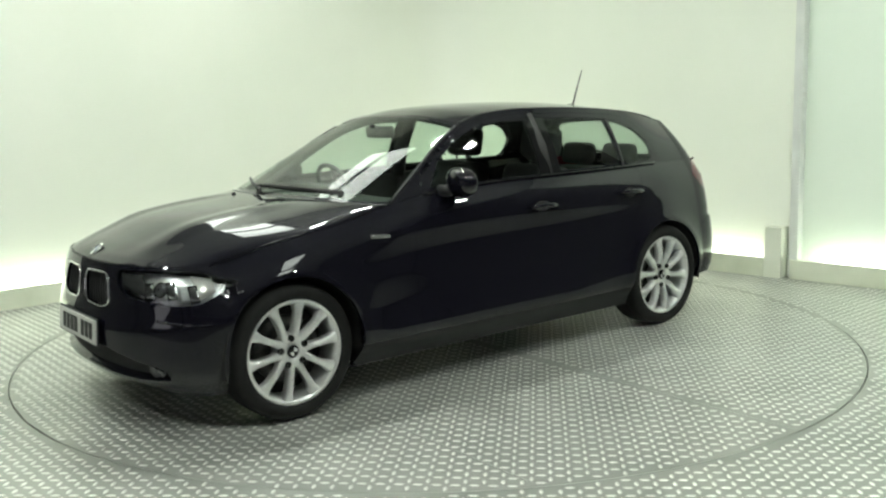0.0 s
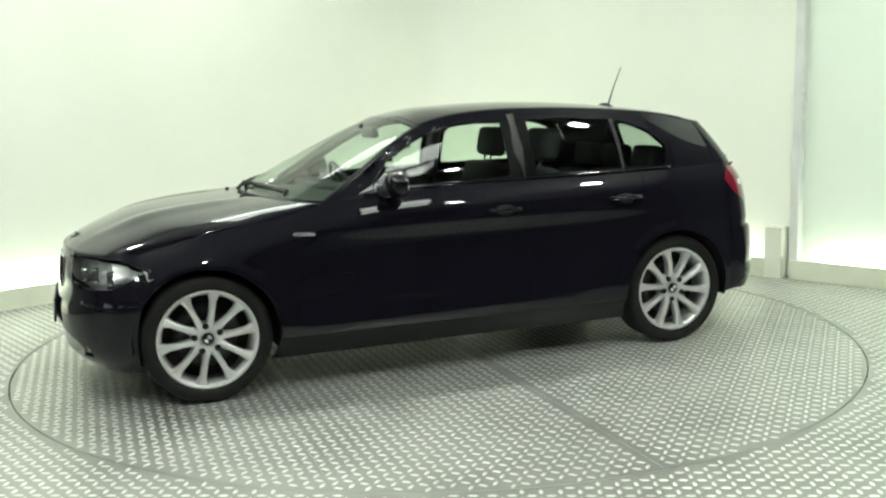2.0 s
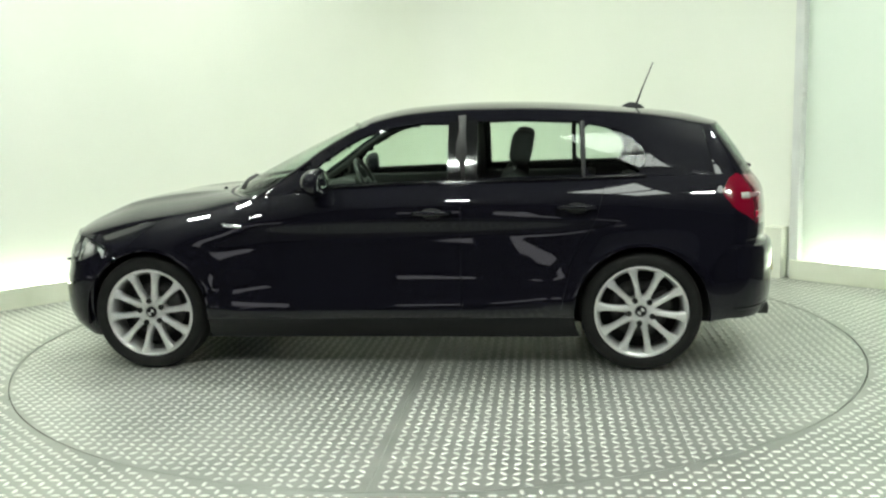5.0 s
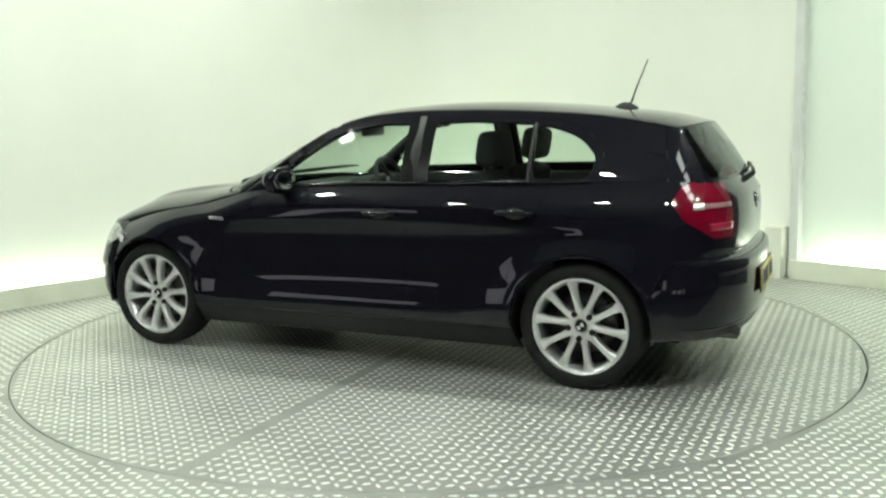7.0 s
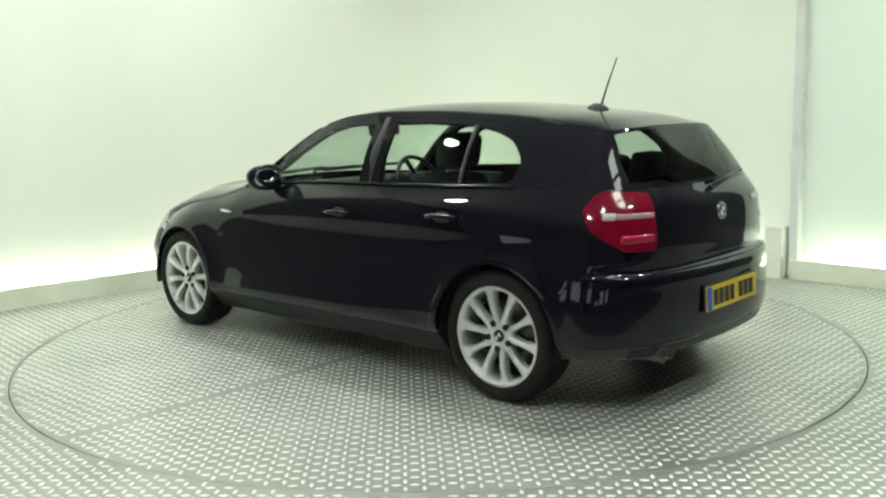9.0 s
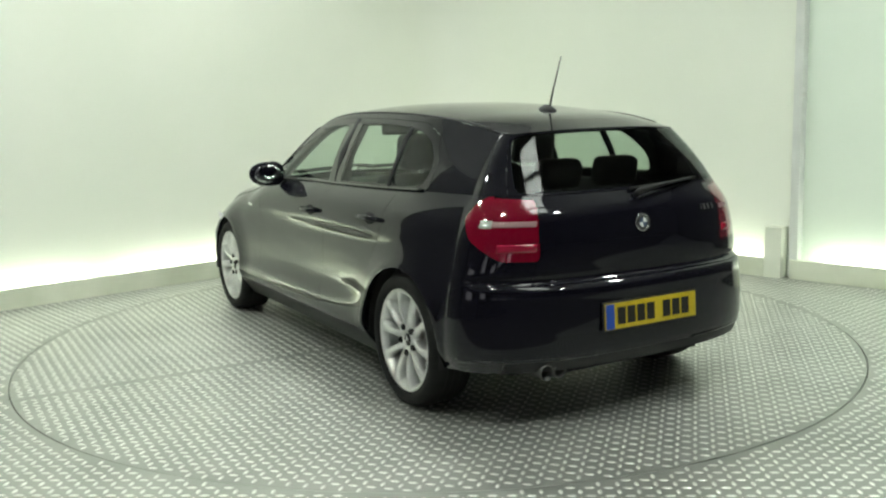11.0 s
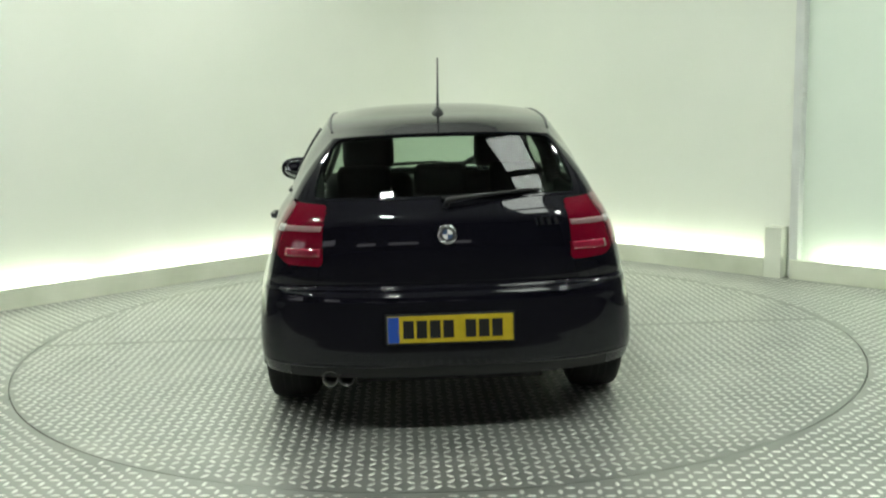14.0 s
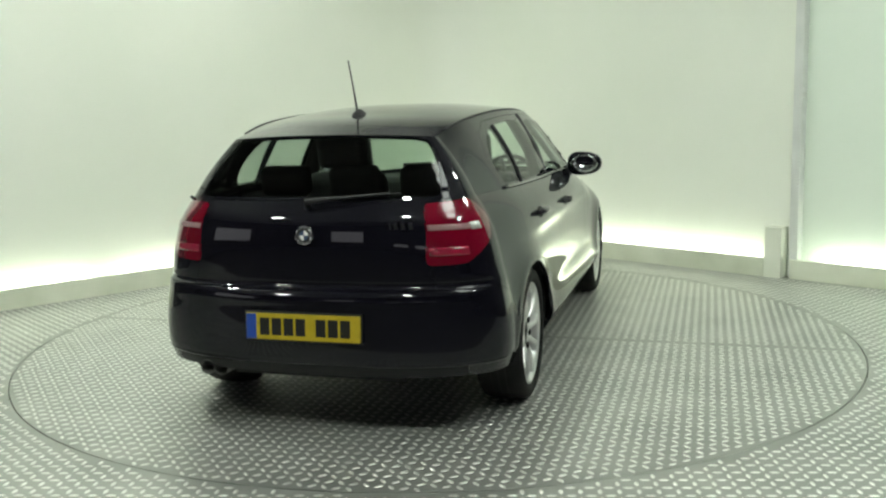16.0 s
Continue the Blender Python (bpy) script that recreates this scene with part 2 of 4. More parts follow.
# ---- car materials ----
def paint():
    m = material("black_paint", (0.005, 0.0045, 0.009), 0.4, 0.0, 1.0, 0.05)
    t = m.node_tree
    co, n = t.nodes.new("ShaderNodeTexCoord"), t.nodes.new("ShaderNodeTexNoise")
    n.inputs["Scale"].default_value, n.inputs["Detail"].default_value = 900, 1
    r = t.nodes.new("ShaderNodeValToRGB")
    r.color_ramp.elements[0].position, r.color_ramp.elements[1].position = 0.55, 0.85
    r.color_ramp.elements[0].color, r.color_ramp.elements[1].color = (0.0042, 0.004, 0.008, 1), (0.010, 0.0085, 0.019, 1)
    t.links.new(co.outputs["Object"], n.inputs["Vector"])
    t.links.new(n.outputs["Fac"], r.inputs["Fac"])
    t.links.new(r.outputs["Color"], t.nodes["Principled BSDF"].inputs["Base Color"])
    t.nodes["Principled BSDF"].inputs["Coat IOR"].default_value = 1.44
    return link_bump(m, 9, 0.04, 0.002, 2)


def glass(name, tint, power=5.0):
    m = bpy.data.materials.new(name)
    m.use_nodes = True
    t = m.node_tree
    t.nodes.clear()
    out, mix = t.nodes.new("ShaderNodeOutputMaterial"), t.nodes.new("ShaderNodeMixShader")
    tr, gl, lw = t.nodes.new("ShaderNodeBsdfTransparent"), t.nodes.new("ShaderNodeBsdfGlossy"), t.nodes.new("ShaderNodeLayerWeight")
    tr.inputs["Color"].default_value = (*tint, 1)
    gl.inputs["Roughness"].default_value = 0.01
    lw.inputs["Blend"].default_value = 0.5
    p, q = t.nodes.new("ShaderNodeMath"), t.nodes.new("ShaderNodeMath")
    p.operation, p.inputs[1].default_value = "POWER", power
    q.operation, q.inputs[1].default_value, q.inputs[2].default_value = "MULTIPLY_ADD", 0.85, 0.05
    t.links.new(lw.outputs["Facing"], p.inputs[0])
    t.links.new(p.outputs[0], q.inputs[0])
    t.links.new(q.outputs[0], mix.inputs[0])
    t.links.new(tr.outputs[0], mix.inputs[1])
    t.links.new(gl.outputs[0], mix.inputs[2])
    t.links.new(mix.outputs[0], out.inputs[0])
    return m


PAINT = paint()
TRIM = link_bump(material("black_plastic", (0.012, 0.012, 0.013), 0.45), 300, 0.15, 0.0005)
GLOSS_TRIM = material("gloss_black_trim", (0.006, 0.006, 0.007), 0.12, 0, 0.5)
UNDER = link_noise(material("underbody", (0.01, 0.01, 0.01), 0.85), 6, (0.006, 0.006, 0.006), (0.016, 0.016, 0.015))
SILL = link_bump(material("sill_black", (0.006, 0.006, 0.008), 0.4, 0, 0, 0.25), 200, 0.1, 0.0005)
RUBBER = link_bump(link_noise(material("tyre_rubber", (0.01, 0.01, 0.01), 0.75, 0, 0, 0.25), 14, (0.007, 0.007, 0.007), (0.013, 0.013, 0.0125)), 120, 0.2, 0.001)
ALLOY = link_noise(material("alloy_silver", (0.7, 0.7, 0.69), 0.30, 0.7, 0.6), 25, (0.70, 0.70, 0.70), (0.82, 0.82, 0.82))
DISC = link_noise(material("brake_disc", (0.3, 0.3, 0.3), 0.4, 0.9), 30, (0.06, 0.06, 0.06), (0.12, 0.12, 0.115))
CHROME = material("chrome", (0.8, 0.8, 0.8), 0.12, 1.0)
CLEAR = glass("clear_glass", (0.80, 0.88, 0.82))
SCREEN = glass("windscreen_glass", (0.74, 0.84, 0.77))
PRIVACY = glass("rear_glass", (0.60, 0.68, 0.62))
LENS = glass("lamp_lens", (0.9, 0.92, 0.92))
RED = link_bump(material("red_lens", (0.17, 0.002, 0.016), 0.12, 0, 1.0), 140, 0.25, 0.0015, 0)
HOUSING = link_noise(material("lamp_housing", (0.7, 0.7, 0.7), 0.28, 0.5), 18, (0.42, 0.42, 0.44), (0.85, 0.85, 0.86))
INNER_RED = material("inner_red_lens", (0.32, 0.012, 0.04), 0.12, 0, 1.0)
TAIL_BAR = material("tail_lens_bar", (0.42, 0.26, 0.27), 0.15, 0.2, 1.0)
FOG = material("fog_lens", (0.08, 0.08, 0.085), 0.15, 0.3, 1.0)
CLEAR_BAR = material("clear_lens_bar", (0.62, 0.6, 0.58), 0.15, 0.3, 1.0)
FABRIC = link_bump(link_noise(material("seat_fabric", (0.02, 0.02, 0.021), 0.9), 60, (0.014, 0.014, 0.015), (0.028, 0.028, 0.029)), 400, 0.3, 0.001)
DASH = link_bump(material("dashboard_plastic", (0.02, 0.02, 0.02), 0.65), 250, 0.2, 0.0006)
YELLOW = link_noise(material("rear_plate_yellow", (0.72, 0.5, 0.02), 0.4), 20, (0.52, 0.39, 0.014), (0.62, 0.47, 0.03))
PLATE_WHITE = link_noise(material("front_plate_white", (0.6, 0.6, 0.58), 0.4), 20, (0.55, 0.55, 0.53), (0.64, 0.64, 0.62))
PLATE_INK = material("plate_black", (0.01, 0.01, 0.01), 0.5)
PLATE_BLUE = material("plate_blue", (0.02, 0.08, 0.42), 0.4)
BADGE_BLUE = material("badge_blue", (0.03, 0.06, 0.13), 0.3)
BADGE_WHITE = material("badge_white", (0.75, 0.75, 0.75), 0.3)
MIRROR = material("mirror_glass", (0.6, 0.63, 0.62), 0.02, 1.0)


# ---- car body: key lines ----
def curve(xs, ys):
    """A smooth curve through knots (xs rising)."""
    xs, ys = np.array(xs, float), np.array(ys, float)
    d = np.diff(ys) / np.diff(xs)
    h = np.diff(xs)
    m = np.empty(len(xs))
    m[1:-1] = (d[:-1] * h[1:] + d[1:] * h[:-1]) / (h[:-1] + h[1:])
    m[0], m[-1] = d[0], d[-1]
    m[1:-1] = np.where(d[:-1] * d[1:] <= 0, m[1:-1] * 0.3, m[1:-1])

    def at(x):
        x = np.clip(np.asarray(x, float), xs[0], xs[-1])
        i = np.clip(np.searchsorted(xs, x, side="right") - 1, 0, len(h) - 1)
        t = (x - xs[i]) / h[i]
        return ((2 * t**3 - 3 * t**2 + 1) * ys[i] + (t**3 - 2 * t**2 + t) * h[i] * m[i] + (3 * t**2 - 2 * t**3) * ys[i + 1] + (t**3 - t**2) * h[i] * m[i + 1])

    return at


XF, XR, ARC, Z0 = 1.62, -1.72, 0.9, 0.17       # where the front and rear corners begin; length given to a radian of corner; bottom of the sills
WIDE = curve([-1.72, -1.33, -0.7, 0.0, 0.7, 1.33, 1.62], [0.818, 0.850, 0.852, 0.851, 0.854, 0.856, 0.822])
SH_Y = curve([-1.72, -1.34, -1.0, -0.5, 0.0, 0.4, 0.7, 0.95, 1.3, 1.62], [0.665, 0.716, 0.735, 0.747, 0.749, 0.747, 0.746, 0.743, 0.735, 0.69])
SH_Z = curve([-1.72, -1.34, -1.0, -0.5, 0.0, 0.4, 0.7, 0.95, 1.3, 1.5, 1.62], [1.015, 1.012, 1.005, 0.998, 0.992, 0.97, 0.932, 0.872, 0.815, 0.77, 0.735])
F66 = curve([-1.72, -1.33, -0.9, -0.2, 0.5, 1.3, 1.62], [0.955, 0.965, 0.965, 0.963, 0.965, 0.985, 0.985])
M00 = curve([-1.72, -1.33, -0.9, -0.4, 0.4, 0.9, 1.33, 1.62], [0.950, 0.915, 0.905, 0.905, 0.905, 0.905, 0.900, 0.905])
M16 = curve([-1.72, -1.33, -0.9, -0.4, 0.4, 0.9, 1.33, 1.62], [0.988, 0.980, 0.998, 1.012, 1.012, 0.998, 0.975, 0.972])
M40 = curve([-1.72, -1.33, -0.9, -0.4, 0.4, 0.9, 1.33, 1.62], [1.0, 1.0, 0.990, 0.983, 0.983, 0.990, 1.0, 1.0])
F92 = curve([-1.72, -1.33, -0.8, 0.0, 0.7, 1.3, 1.62], [0.045, 0.051, 0.057, 0.057, 0.052, 0.055, 0.05])
NOSE = curve([0.17, 0.21, 0.28, 0.36, 0.48, 0.53, 0.62, 0.735], [1.89, 1.955, 2.003, 2.016, 2.008, 1.99, 1.98, 1.958])
TAIL = curve([0.17, 0.24, 0.30, 0.335, 0.44, 0.57, 0.622, 0.640, 0.652, 0.68, 0.76, 0.87, 0.94, 1.015], [-1.98, -2.045, -2.078, -2.092, -2.103, -2.104, -2.102, -2.090, -2.055, -2.050, -2.054, -2.05, -2.035, -1.98])
RAIL_Y = curve([-1.72, -1.4, -1.0, -0.6, -0.2, 0.0, 0.15, 0.30, 0.50, 0.70], [0.485, 0.520, 0.543, 0.555, 0.560, 0.568, 0.583, 0.620, 0.682, 0.746])
RAIL_Z = curve([-1.72, -1.4, -1.0, -0.6, -0.2, 0.0, 0.15, 0.30, 0.50, 0.70], [1.268, 1.322, 1.356, 1.370, 1.362, 1.337, 1.292, 1.208, 1.068, 0.932])
HOOD_Z = curve([1.0, 1.2, 1.44, 1.61, 1.76, 1.87, 1.93, 1.958], [0.955, 0.938, 0.916, 0.886, 0.832, 0.785, 0.75, 0.722])
SCREEN_TOP, HOOD_BACK, ROOF_BACK = 0.14, 0.70, XR
CREASE = np.array([0.0, 0.16, 0.40, 0.66, 0.92, 1.0])


def side_y(x, f):
    """Half width of the lower body at station x and height fraction f."""
    w = WIDE(x)
    ys = np.stack([M00(x) * w, M16(x) * w, M40(x) * w, F66(x) * w, SH_Y(x) + F92(x), SH_Y(x)])
    d = np.diff(ys, axis=0) / np.diff(CREASE)[:, None]
    h = np.diff(CREASE)
    m = np.empty_like(ys)
    m[1:-1] = (d[:-1] * h[1:, None] + d[1:] * h[:-1, None]) / (h[:-1] + h[1:])[:, None]
    m[0], m[-1] = d[0], d[-1] * 1.15
    i = np.clip(np.searchsorted(CREASE, f, side="right") - 1, 0, 4)
    k = np.arange(len(f))
    t = (f - CREASE[i]) / h[i]
    return ((2 * t**3 - 3 * t**2 + 1) * ys[i, k] + (t**3 - 2 * t**2 + t) * h[i] * m[i, k] + (3 * t**2 - 2 * t**3) * ys[i + 1, k] + (t**3 - t**2) * h[i] * m[i + 1, k])


def lower(q, z):
    """The lower body: q runs from behind (rear corner) to the front along the left side, z is the height."""
    q, z = np.asarray(q, float).ravel(), np.asarray(z, float).ravel()
    x = np.clip(q, XR, XF)
    f = np.clip((z - Z0) / (SH_Z(x) - Z0), 0, 1)
    y = side_y(x, f)
    # flared wheel arches and a crease along the foot of the doors
    for x0 in (1.33, -1.33):
        r = np.hypot(x - x0, z - 0.315)
        y = y + 0.010 * np.exp(-(((r - 0.352) / 0.034) ** 2)) * np.clip((z - 0.24) / 0.1, 0, 1)
        y = y + 0.011 * np.exp(-(((r - 0.375) / 0.075) ** 2)) * np.clip((z - 0.24) / 0.1, 0, 1)
    # ridge along the sill, swage under the door handles, shelf of the rear bumper
    y = y + 0.0030 * np.exp(-(((z - 0.325) / 0.018) ** 2)) * np.clip((0.95 - np.abs(x)) / 0.15, 0, 1)
    y = y + 0.0040 * np.exp(-(((z - 0.80) / 0.030) ** 2)) * np.clip((0.95 - x) / 0.3, 0, 1) * np.clip((x + 1.6) / 0.3, 0, 1)
    y = y + 0.005 * np.clip((0.662 - z) / 0.028, 0, 1) * np.clip((XR + 0.02 - q) / 0.30, 0, 1)
    phi = np.where(q > XF, (q - XF) / ARC, np.where(q < XR, (XR - q) / ARC, 0))
    phi = np.clip(phi, 0, math.pi / 2)
    n = np.where(q > XF, 2.2, 2.75 - 0.3 * np.clip((0.70 - z) / 0.08, 0, 1))
    s, c = np.sin(phi) ** (2 / n), np.maximum(np.cos(phi), 0) ** (2 / n)
    end = np.where(q > XF, NOSE(z), TAIL(z))
    return np.stack([np.where(phi > 0, x + (end - x) * np.abs(s), x), y * c, z], -1)


def lower_top(q):
    return SH_Z(np.clip(q, XR, XF))


RAKE = 0.045      # the rear pillar leans forward by this at the roof


def glasshouse(x, v):
    """The side of the cabin at station x, v from the belt line (0) to the roof rail (1)."""
    x, v = np.asarray(x, float).ravel(), np.asarray(v, float).ravel()
    b, t = np.stack([x, SH_Y(x), SH_Z(x)], -1), np.stack([x, RAIL_Y(x), RAIL_Z(x)], -1)
    p = b + (t - b) * v[:, None]
    p[:, 1] += 0.085 * v * (1 - v) * np.clip((t - b)[:, 2] / 0.35, 0, 1)
    p[:, 0] += RAKE * v * np.clip((-1.3 - x) / 0.42, 0, 1)
    return p


def across(left, centre, phi, n=2.0, k=2.2):
    s, c = np.abs(np.sin(phi)) ** (2 / n), np.maximum(np.cos(phi), 0) ** (2 / n)
    y = left[:, 1] * c
    return np.stack([left[:, 0] + (centre[:, 0] - left[:, 0]) * s, y, left[:, 2] + (centre[:, 2] - left[:, 2]) * (1 - c**k)], -1)


def rear_screen(phi, v):
    phi, v = np.asarray(phi, float).ravel(), np.asarray(v, float).ravel()
    a = lower(XR - phi * ARC, np.full_like(phi, SH_Z(XR)))
    l = np.stack([np.full_like(phi, XR + RAKE), np.full_like(phi, RAIL_Y(XR)), np.full_like(phi, RAIL_Z(XR))], -1)
    c = np.stack([np.full_like(phi, -1.80), 0 * phi, np.full_like(phi, 1.285)], -1)
    b = across(l, c, phi, 2.75)
    g = glasshouse(np.full_like(v, XR), v)
    lin = a + (b - a) * v[:, None]
    lin[:, 1] += (g[:, 1] - (SH_Y(XR) + (RAIL_Y(XR) - SH_Y(XR)) * v)) * np.cos(phi) ** 0.7
    lin[:, 0] -= 0.035 * v * (1 - v) * np.sin(phi)
    return lin


def hood(phi, v):
    phi, v = np.asarray(phi, float).ravel(), np.asarray(v, float).ravel()
    xl = XF + (HOOD_BACK - XF) * v
    xc = 1.958 + (1.0 - 1.958) * v
    l, c = np.stack([xl, SH_Y(xl), SH_Z(xl)], -1), np.stack([xc, 0 * xc, HOOD_Z(xc)], -1)
    n = 2.2 - 0.2 * v
    s, co = np.abs(np.sin(phi)) ** (2 / n), np.maximum(np.cos(phi), 0) ** (2 / n)
    p = np.stack([l[:, 0] + (c[:, 0] - l[:, 0]) * s, l[:, 1] * co, 0 * xl], -1)
    p[:, 2] = l[:, 2] + (c[:, 2] - l[:, 2]) * (1 - co ** (2.0 + 1.5 * v))
    p[:, 2] += 0.012 * np.exp(-((p[:, 1] - 0.36) / 0.07) ** 2) * np.clip(v * 3, 0, 1) * np.clip((1 - v) * 4, 0, 1)
    return p


def screen(phi, v):
    phi, v = np.asarray(phi, float).ravel(), np.asarray(v, float).ravel()
    xl = HOOD_BACK + (SCREEN_TOP - HOOD_BACK) * v
    l = np.stack([xl, RAIL_Y(xl), RAIL_Z(xl)], -1)
    c = np.stack([1.0 - 0.85 * v, 0 * v, 0.955 + 0.40 * v + 0.05 * v * (1 - v)], -1)
    return across(l, c, phi, 2.0, 2.4)


def roof(phi, v):
    phi, v = np.asarray(phi, float).ravel(), np.asarray(v, float).ravel()
    xl = SCREEN_TOP + (ROOF_BACK - SCREEN_TOP) * v
    l = np.stack([xl + RAKE * np.clip((-1.3 - xl) / 0.42, 0, 1), RAIL_Y(xl), RAIL_Z(xl)], -1)
    xc = 0.15 + (-1.80 - 0.15) * v
    zc = curve([-1.80, -1.65, -1.3, -0.9, -0.5, -0.2, 0.0, 0.15], [1.285, 1.326, 1.372, 1.408, 1.419, 1.408, 1.388, 1.355])(xc)
    c = np.stack([xc, 0 * xc, zc], -1)
    n = 2.0 + 0.75 * np.clip((v - 0.8) * 5, 0, 1) ** 2
    return across(l, c, phi, n, 2.6)


# ---- car body: panels cut from the surfaces ----
def signed(points, poly):
    """Signed distance to a closed outline (inside below zero) and the nearest place on it."""
    a = np.array(poly, float)
    b = np.roll(a, -1, 0)
    best = np.full(len(points), 1e9)
    near = np.zeros_like(points)
    inside = np.zeros(len(points), bool)
    for p, q in zip(a, b):
        d = q - p
        t = np.clip(((points - p) @ d) / max(d @ d, 1e-12), 0, 1)
        c = p + t[:, None] * d
        r = np.hypot(*(points - c).T)
        m = r < best
        best[m], near[m] = r[m], c[m]
        if p[1] != q[1]:
            cross = ((p[1] > points[:, 1]) != (q[1] > points[:, 1])) & (points[:, 0] < (q[0] - p[0]) * (points[:, 1] - p[1]) / (q[1] - p[1]) + p[0])
            inside ^= cross
    return np.where(inside, -best, best), near


def rounded(points, r=0.03, steps=5):
    """A closed outline with its corners rounded."""
    pts = [np.array(p, float) for p in points]
    out = []
    for i, p in enumerate(pts):
        a, b = pts[i - 1], pts[(i + 1) % len(pts)]
        la, lb = np.linalg.norm(a - p), np.linalg.norm(b - p)
        k = min(r, la * 0.45, lb * 0.45)
        s, e = p + (a - p) / la * k, p + (b - p) / lb * k
        for j in range(steps + 1):
            t = j / steps
            out.append((1 - t) ** 2 * s + 2 * t * (1 - t) * p + t**2 * e)
    return out


def panels(us, vs, plane, place, outlines, rest):
    """Cuts a surface into named panels. plane(u, v) gives the flat coordinates in which the outlines are drawn and place() the point in space;
    outlines is a list of (name, outline) of which the first that holds a face takes it. Returns name -> (points, triangles)."""
    nu, nv = len(us), len(vs)
    U, V = np.meshgrid(us, vs, indexing="ij")
    flat = plane(U.ravel(), V.ravel())
    grid = flat.reshape(nu, nv, 2)
    step = np.minimum(np.median(np.abs(np.diff(grid, axis=0)).sum(-1)), np.median(np.abs(np.diff(grid, axis=1)).sum(-1)))
    held = np.zeros(nu * nv, bool)
    edge_u = np.zeros((nu, nv), bool)
    edge_u[0, :] = edge_u[-1, :] = edge_u[:, 0] = edge_u[:, -1] = True
    rim = edge_u.ravel()
    for name, poly in outlines:
        sd, near = signed(flat, poly)
        m = (np.abs(sd) < step * 0.62) & ~held & ~rim
        flat[m] = near[m]
        held |= m
    P = place(flat)
    tris = []
    idx = np.arange(nu * nv).reshape(nu, nv)
    for i in range(nu - 1):
        for j in range(nv - 1):
            a, b, c, d = idx[i, j], idx[i + 1, j], idx[i + 1, j + 1], idx[i, j + 1]
            if held[a] and held[c] and not (held[b] and held[d]):
                tris += [(a, b, c), (a, c, d)]
            else:
                tris += [(a, b, d), (b, c, d)]
    tris = np.array(tris)
    mid = flat[tris].mean(1)
    owner = np.full(len(tris), -1)
    for k, (name, poly) in enumerate(outlines):
        sd, _ = signed(mid, poly)
        owner[(owner < 0) & (sd < 0)] = k
    found = {}
    for k, (name, _) in enumerate(outlines):
        found.setdefault(name, []).append(tris[owner == k])
    found.setdefault(rest, []).append(tris[owner < 0])
    return {n: (P, np.concatenate(t)) for n, t in found.items()}


SHEETS = {}


def collect(found):
    for n, pt in found.items():
        SHEETS.setdefault(n, []).append(pt)


def panel_mesh(names, sides, gap=0.001, depth=0.018, push=0.0):
    """One bmesh of the named panels: sides 1 (left), -1 (right) or both, with a folded rim and a narrow gap round it."""
    bm = bmesh.new()
    for name in names:
        for P, T in SHEETS.get(name, []):
            used = np.unique(T)
            for s in sides:
                made = {i: bm.verts.new((P[i][0], P[i][1] * s, P[i][2])) for i in used}
                for t in T:
                    if s < 0:
                        t = t[::-1]
                    try:
                        bm.faces.new([made[i] for i in t])
                    except ValueError:
                        pass
    bmesh.ops.remove_doubles(bm, verts=bm.verts, dist=0.0006)
    bmesh.ops.dissolve_degenerate(bm, edges=bm.edges, dist=0.0003)
    bmesh.ops.recalc_face_normals(bm, faces=bm.faces)
    bm.normal_update()
    # outward is away from the middle of the car
    out = sum((f.normal.dot(f.calc_center_median() - Vector((0, 0, 0.6))) * f.calc_area() for f in bm.faces))
    if out < 0:
        bmesh.ops.reverse_faces(bm, faces=bm.faces)
        bm.normal_update()
    edge = [e for e in bm.edges if e.is_boundary]
    for e in edge:
        e.smooth = False
    verts = {v for e in edge for v in e.verts}
    normals = {v: v.normal.copy() for v in verts}
    if push:
        for v in bm.verts:
            v.co += v.normal * push
    if gap:
        for v in verts:
            w = Vector()
            for f in v.link_faces:
                w += (f.calc_center_median() - v.co).normalized()
            w -= normals[v] * w.dot(normals[v])
            if w.length > 1e-6:
                v.co += w.normalized() * gap
    if depth:
        made = bmesh.ops.extrude_edge_only(bm, edges=edge)["geom"]
        new_v = [g for g in made if isinstance(g, bmesh.types.BMVert)]
        old = list(verts)
        for v in new_v:
            o = min((e.other_vert(v) for e in v.link_edges if e.other_vert(v) in normals), key=lambda k: (k.co - v.co).length, default=None)
            if o:
                v.co -= normals[o] * depth
    return bm


def wheel_hole(x0):
    return [(x0 + 0.347 * math.cos(a), 0.315 + 0.347 * math.sin(a)) for a in np.linspace(-0.55, math.pi + 0.55, 42)] + [(x0 - 0.30, 0.05), (x0 + 0.30, 0.05)]


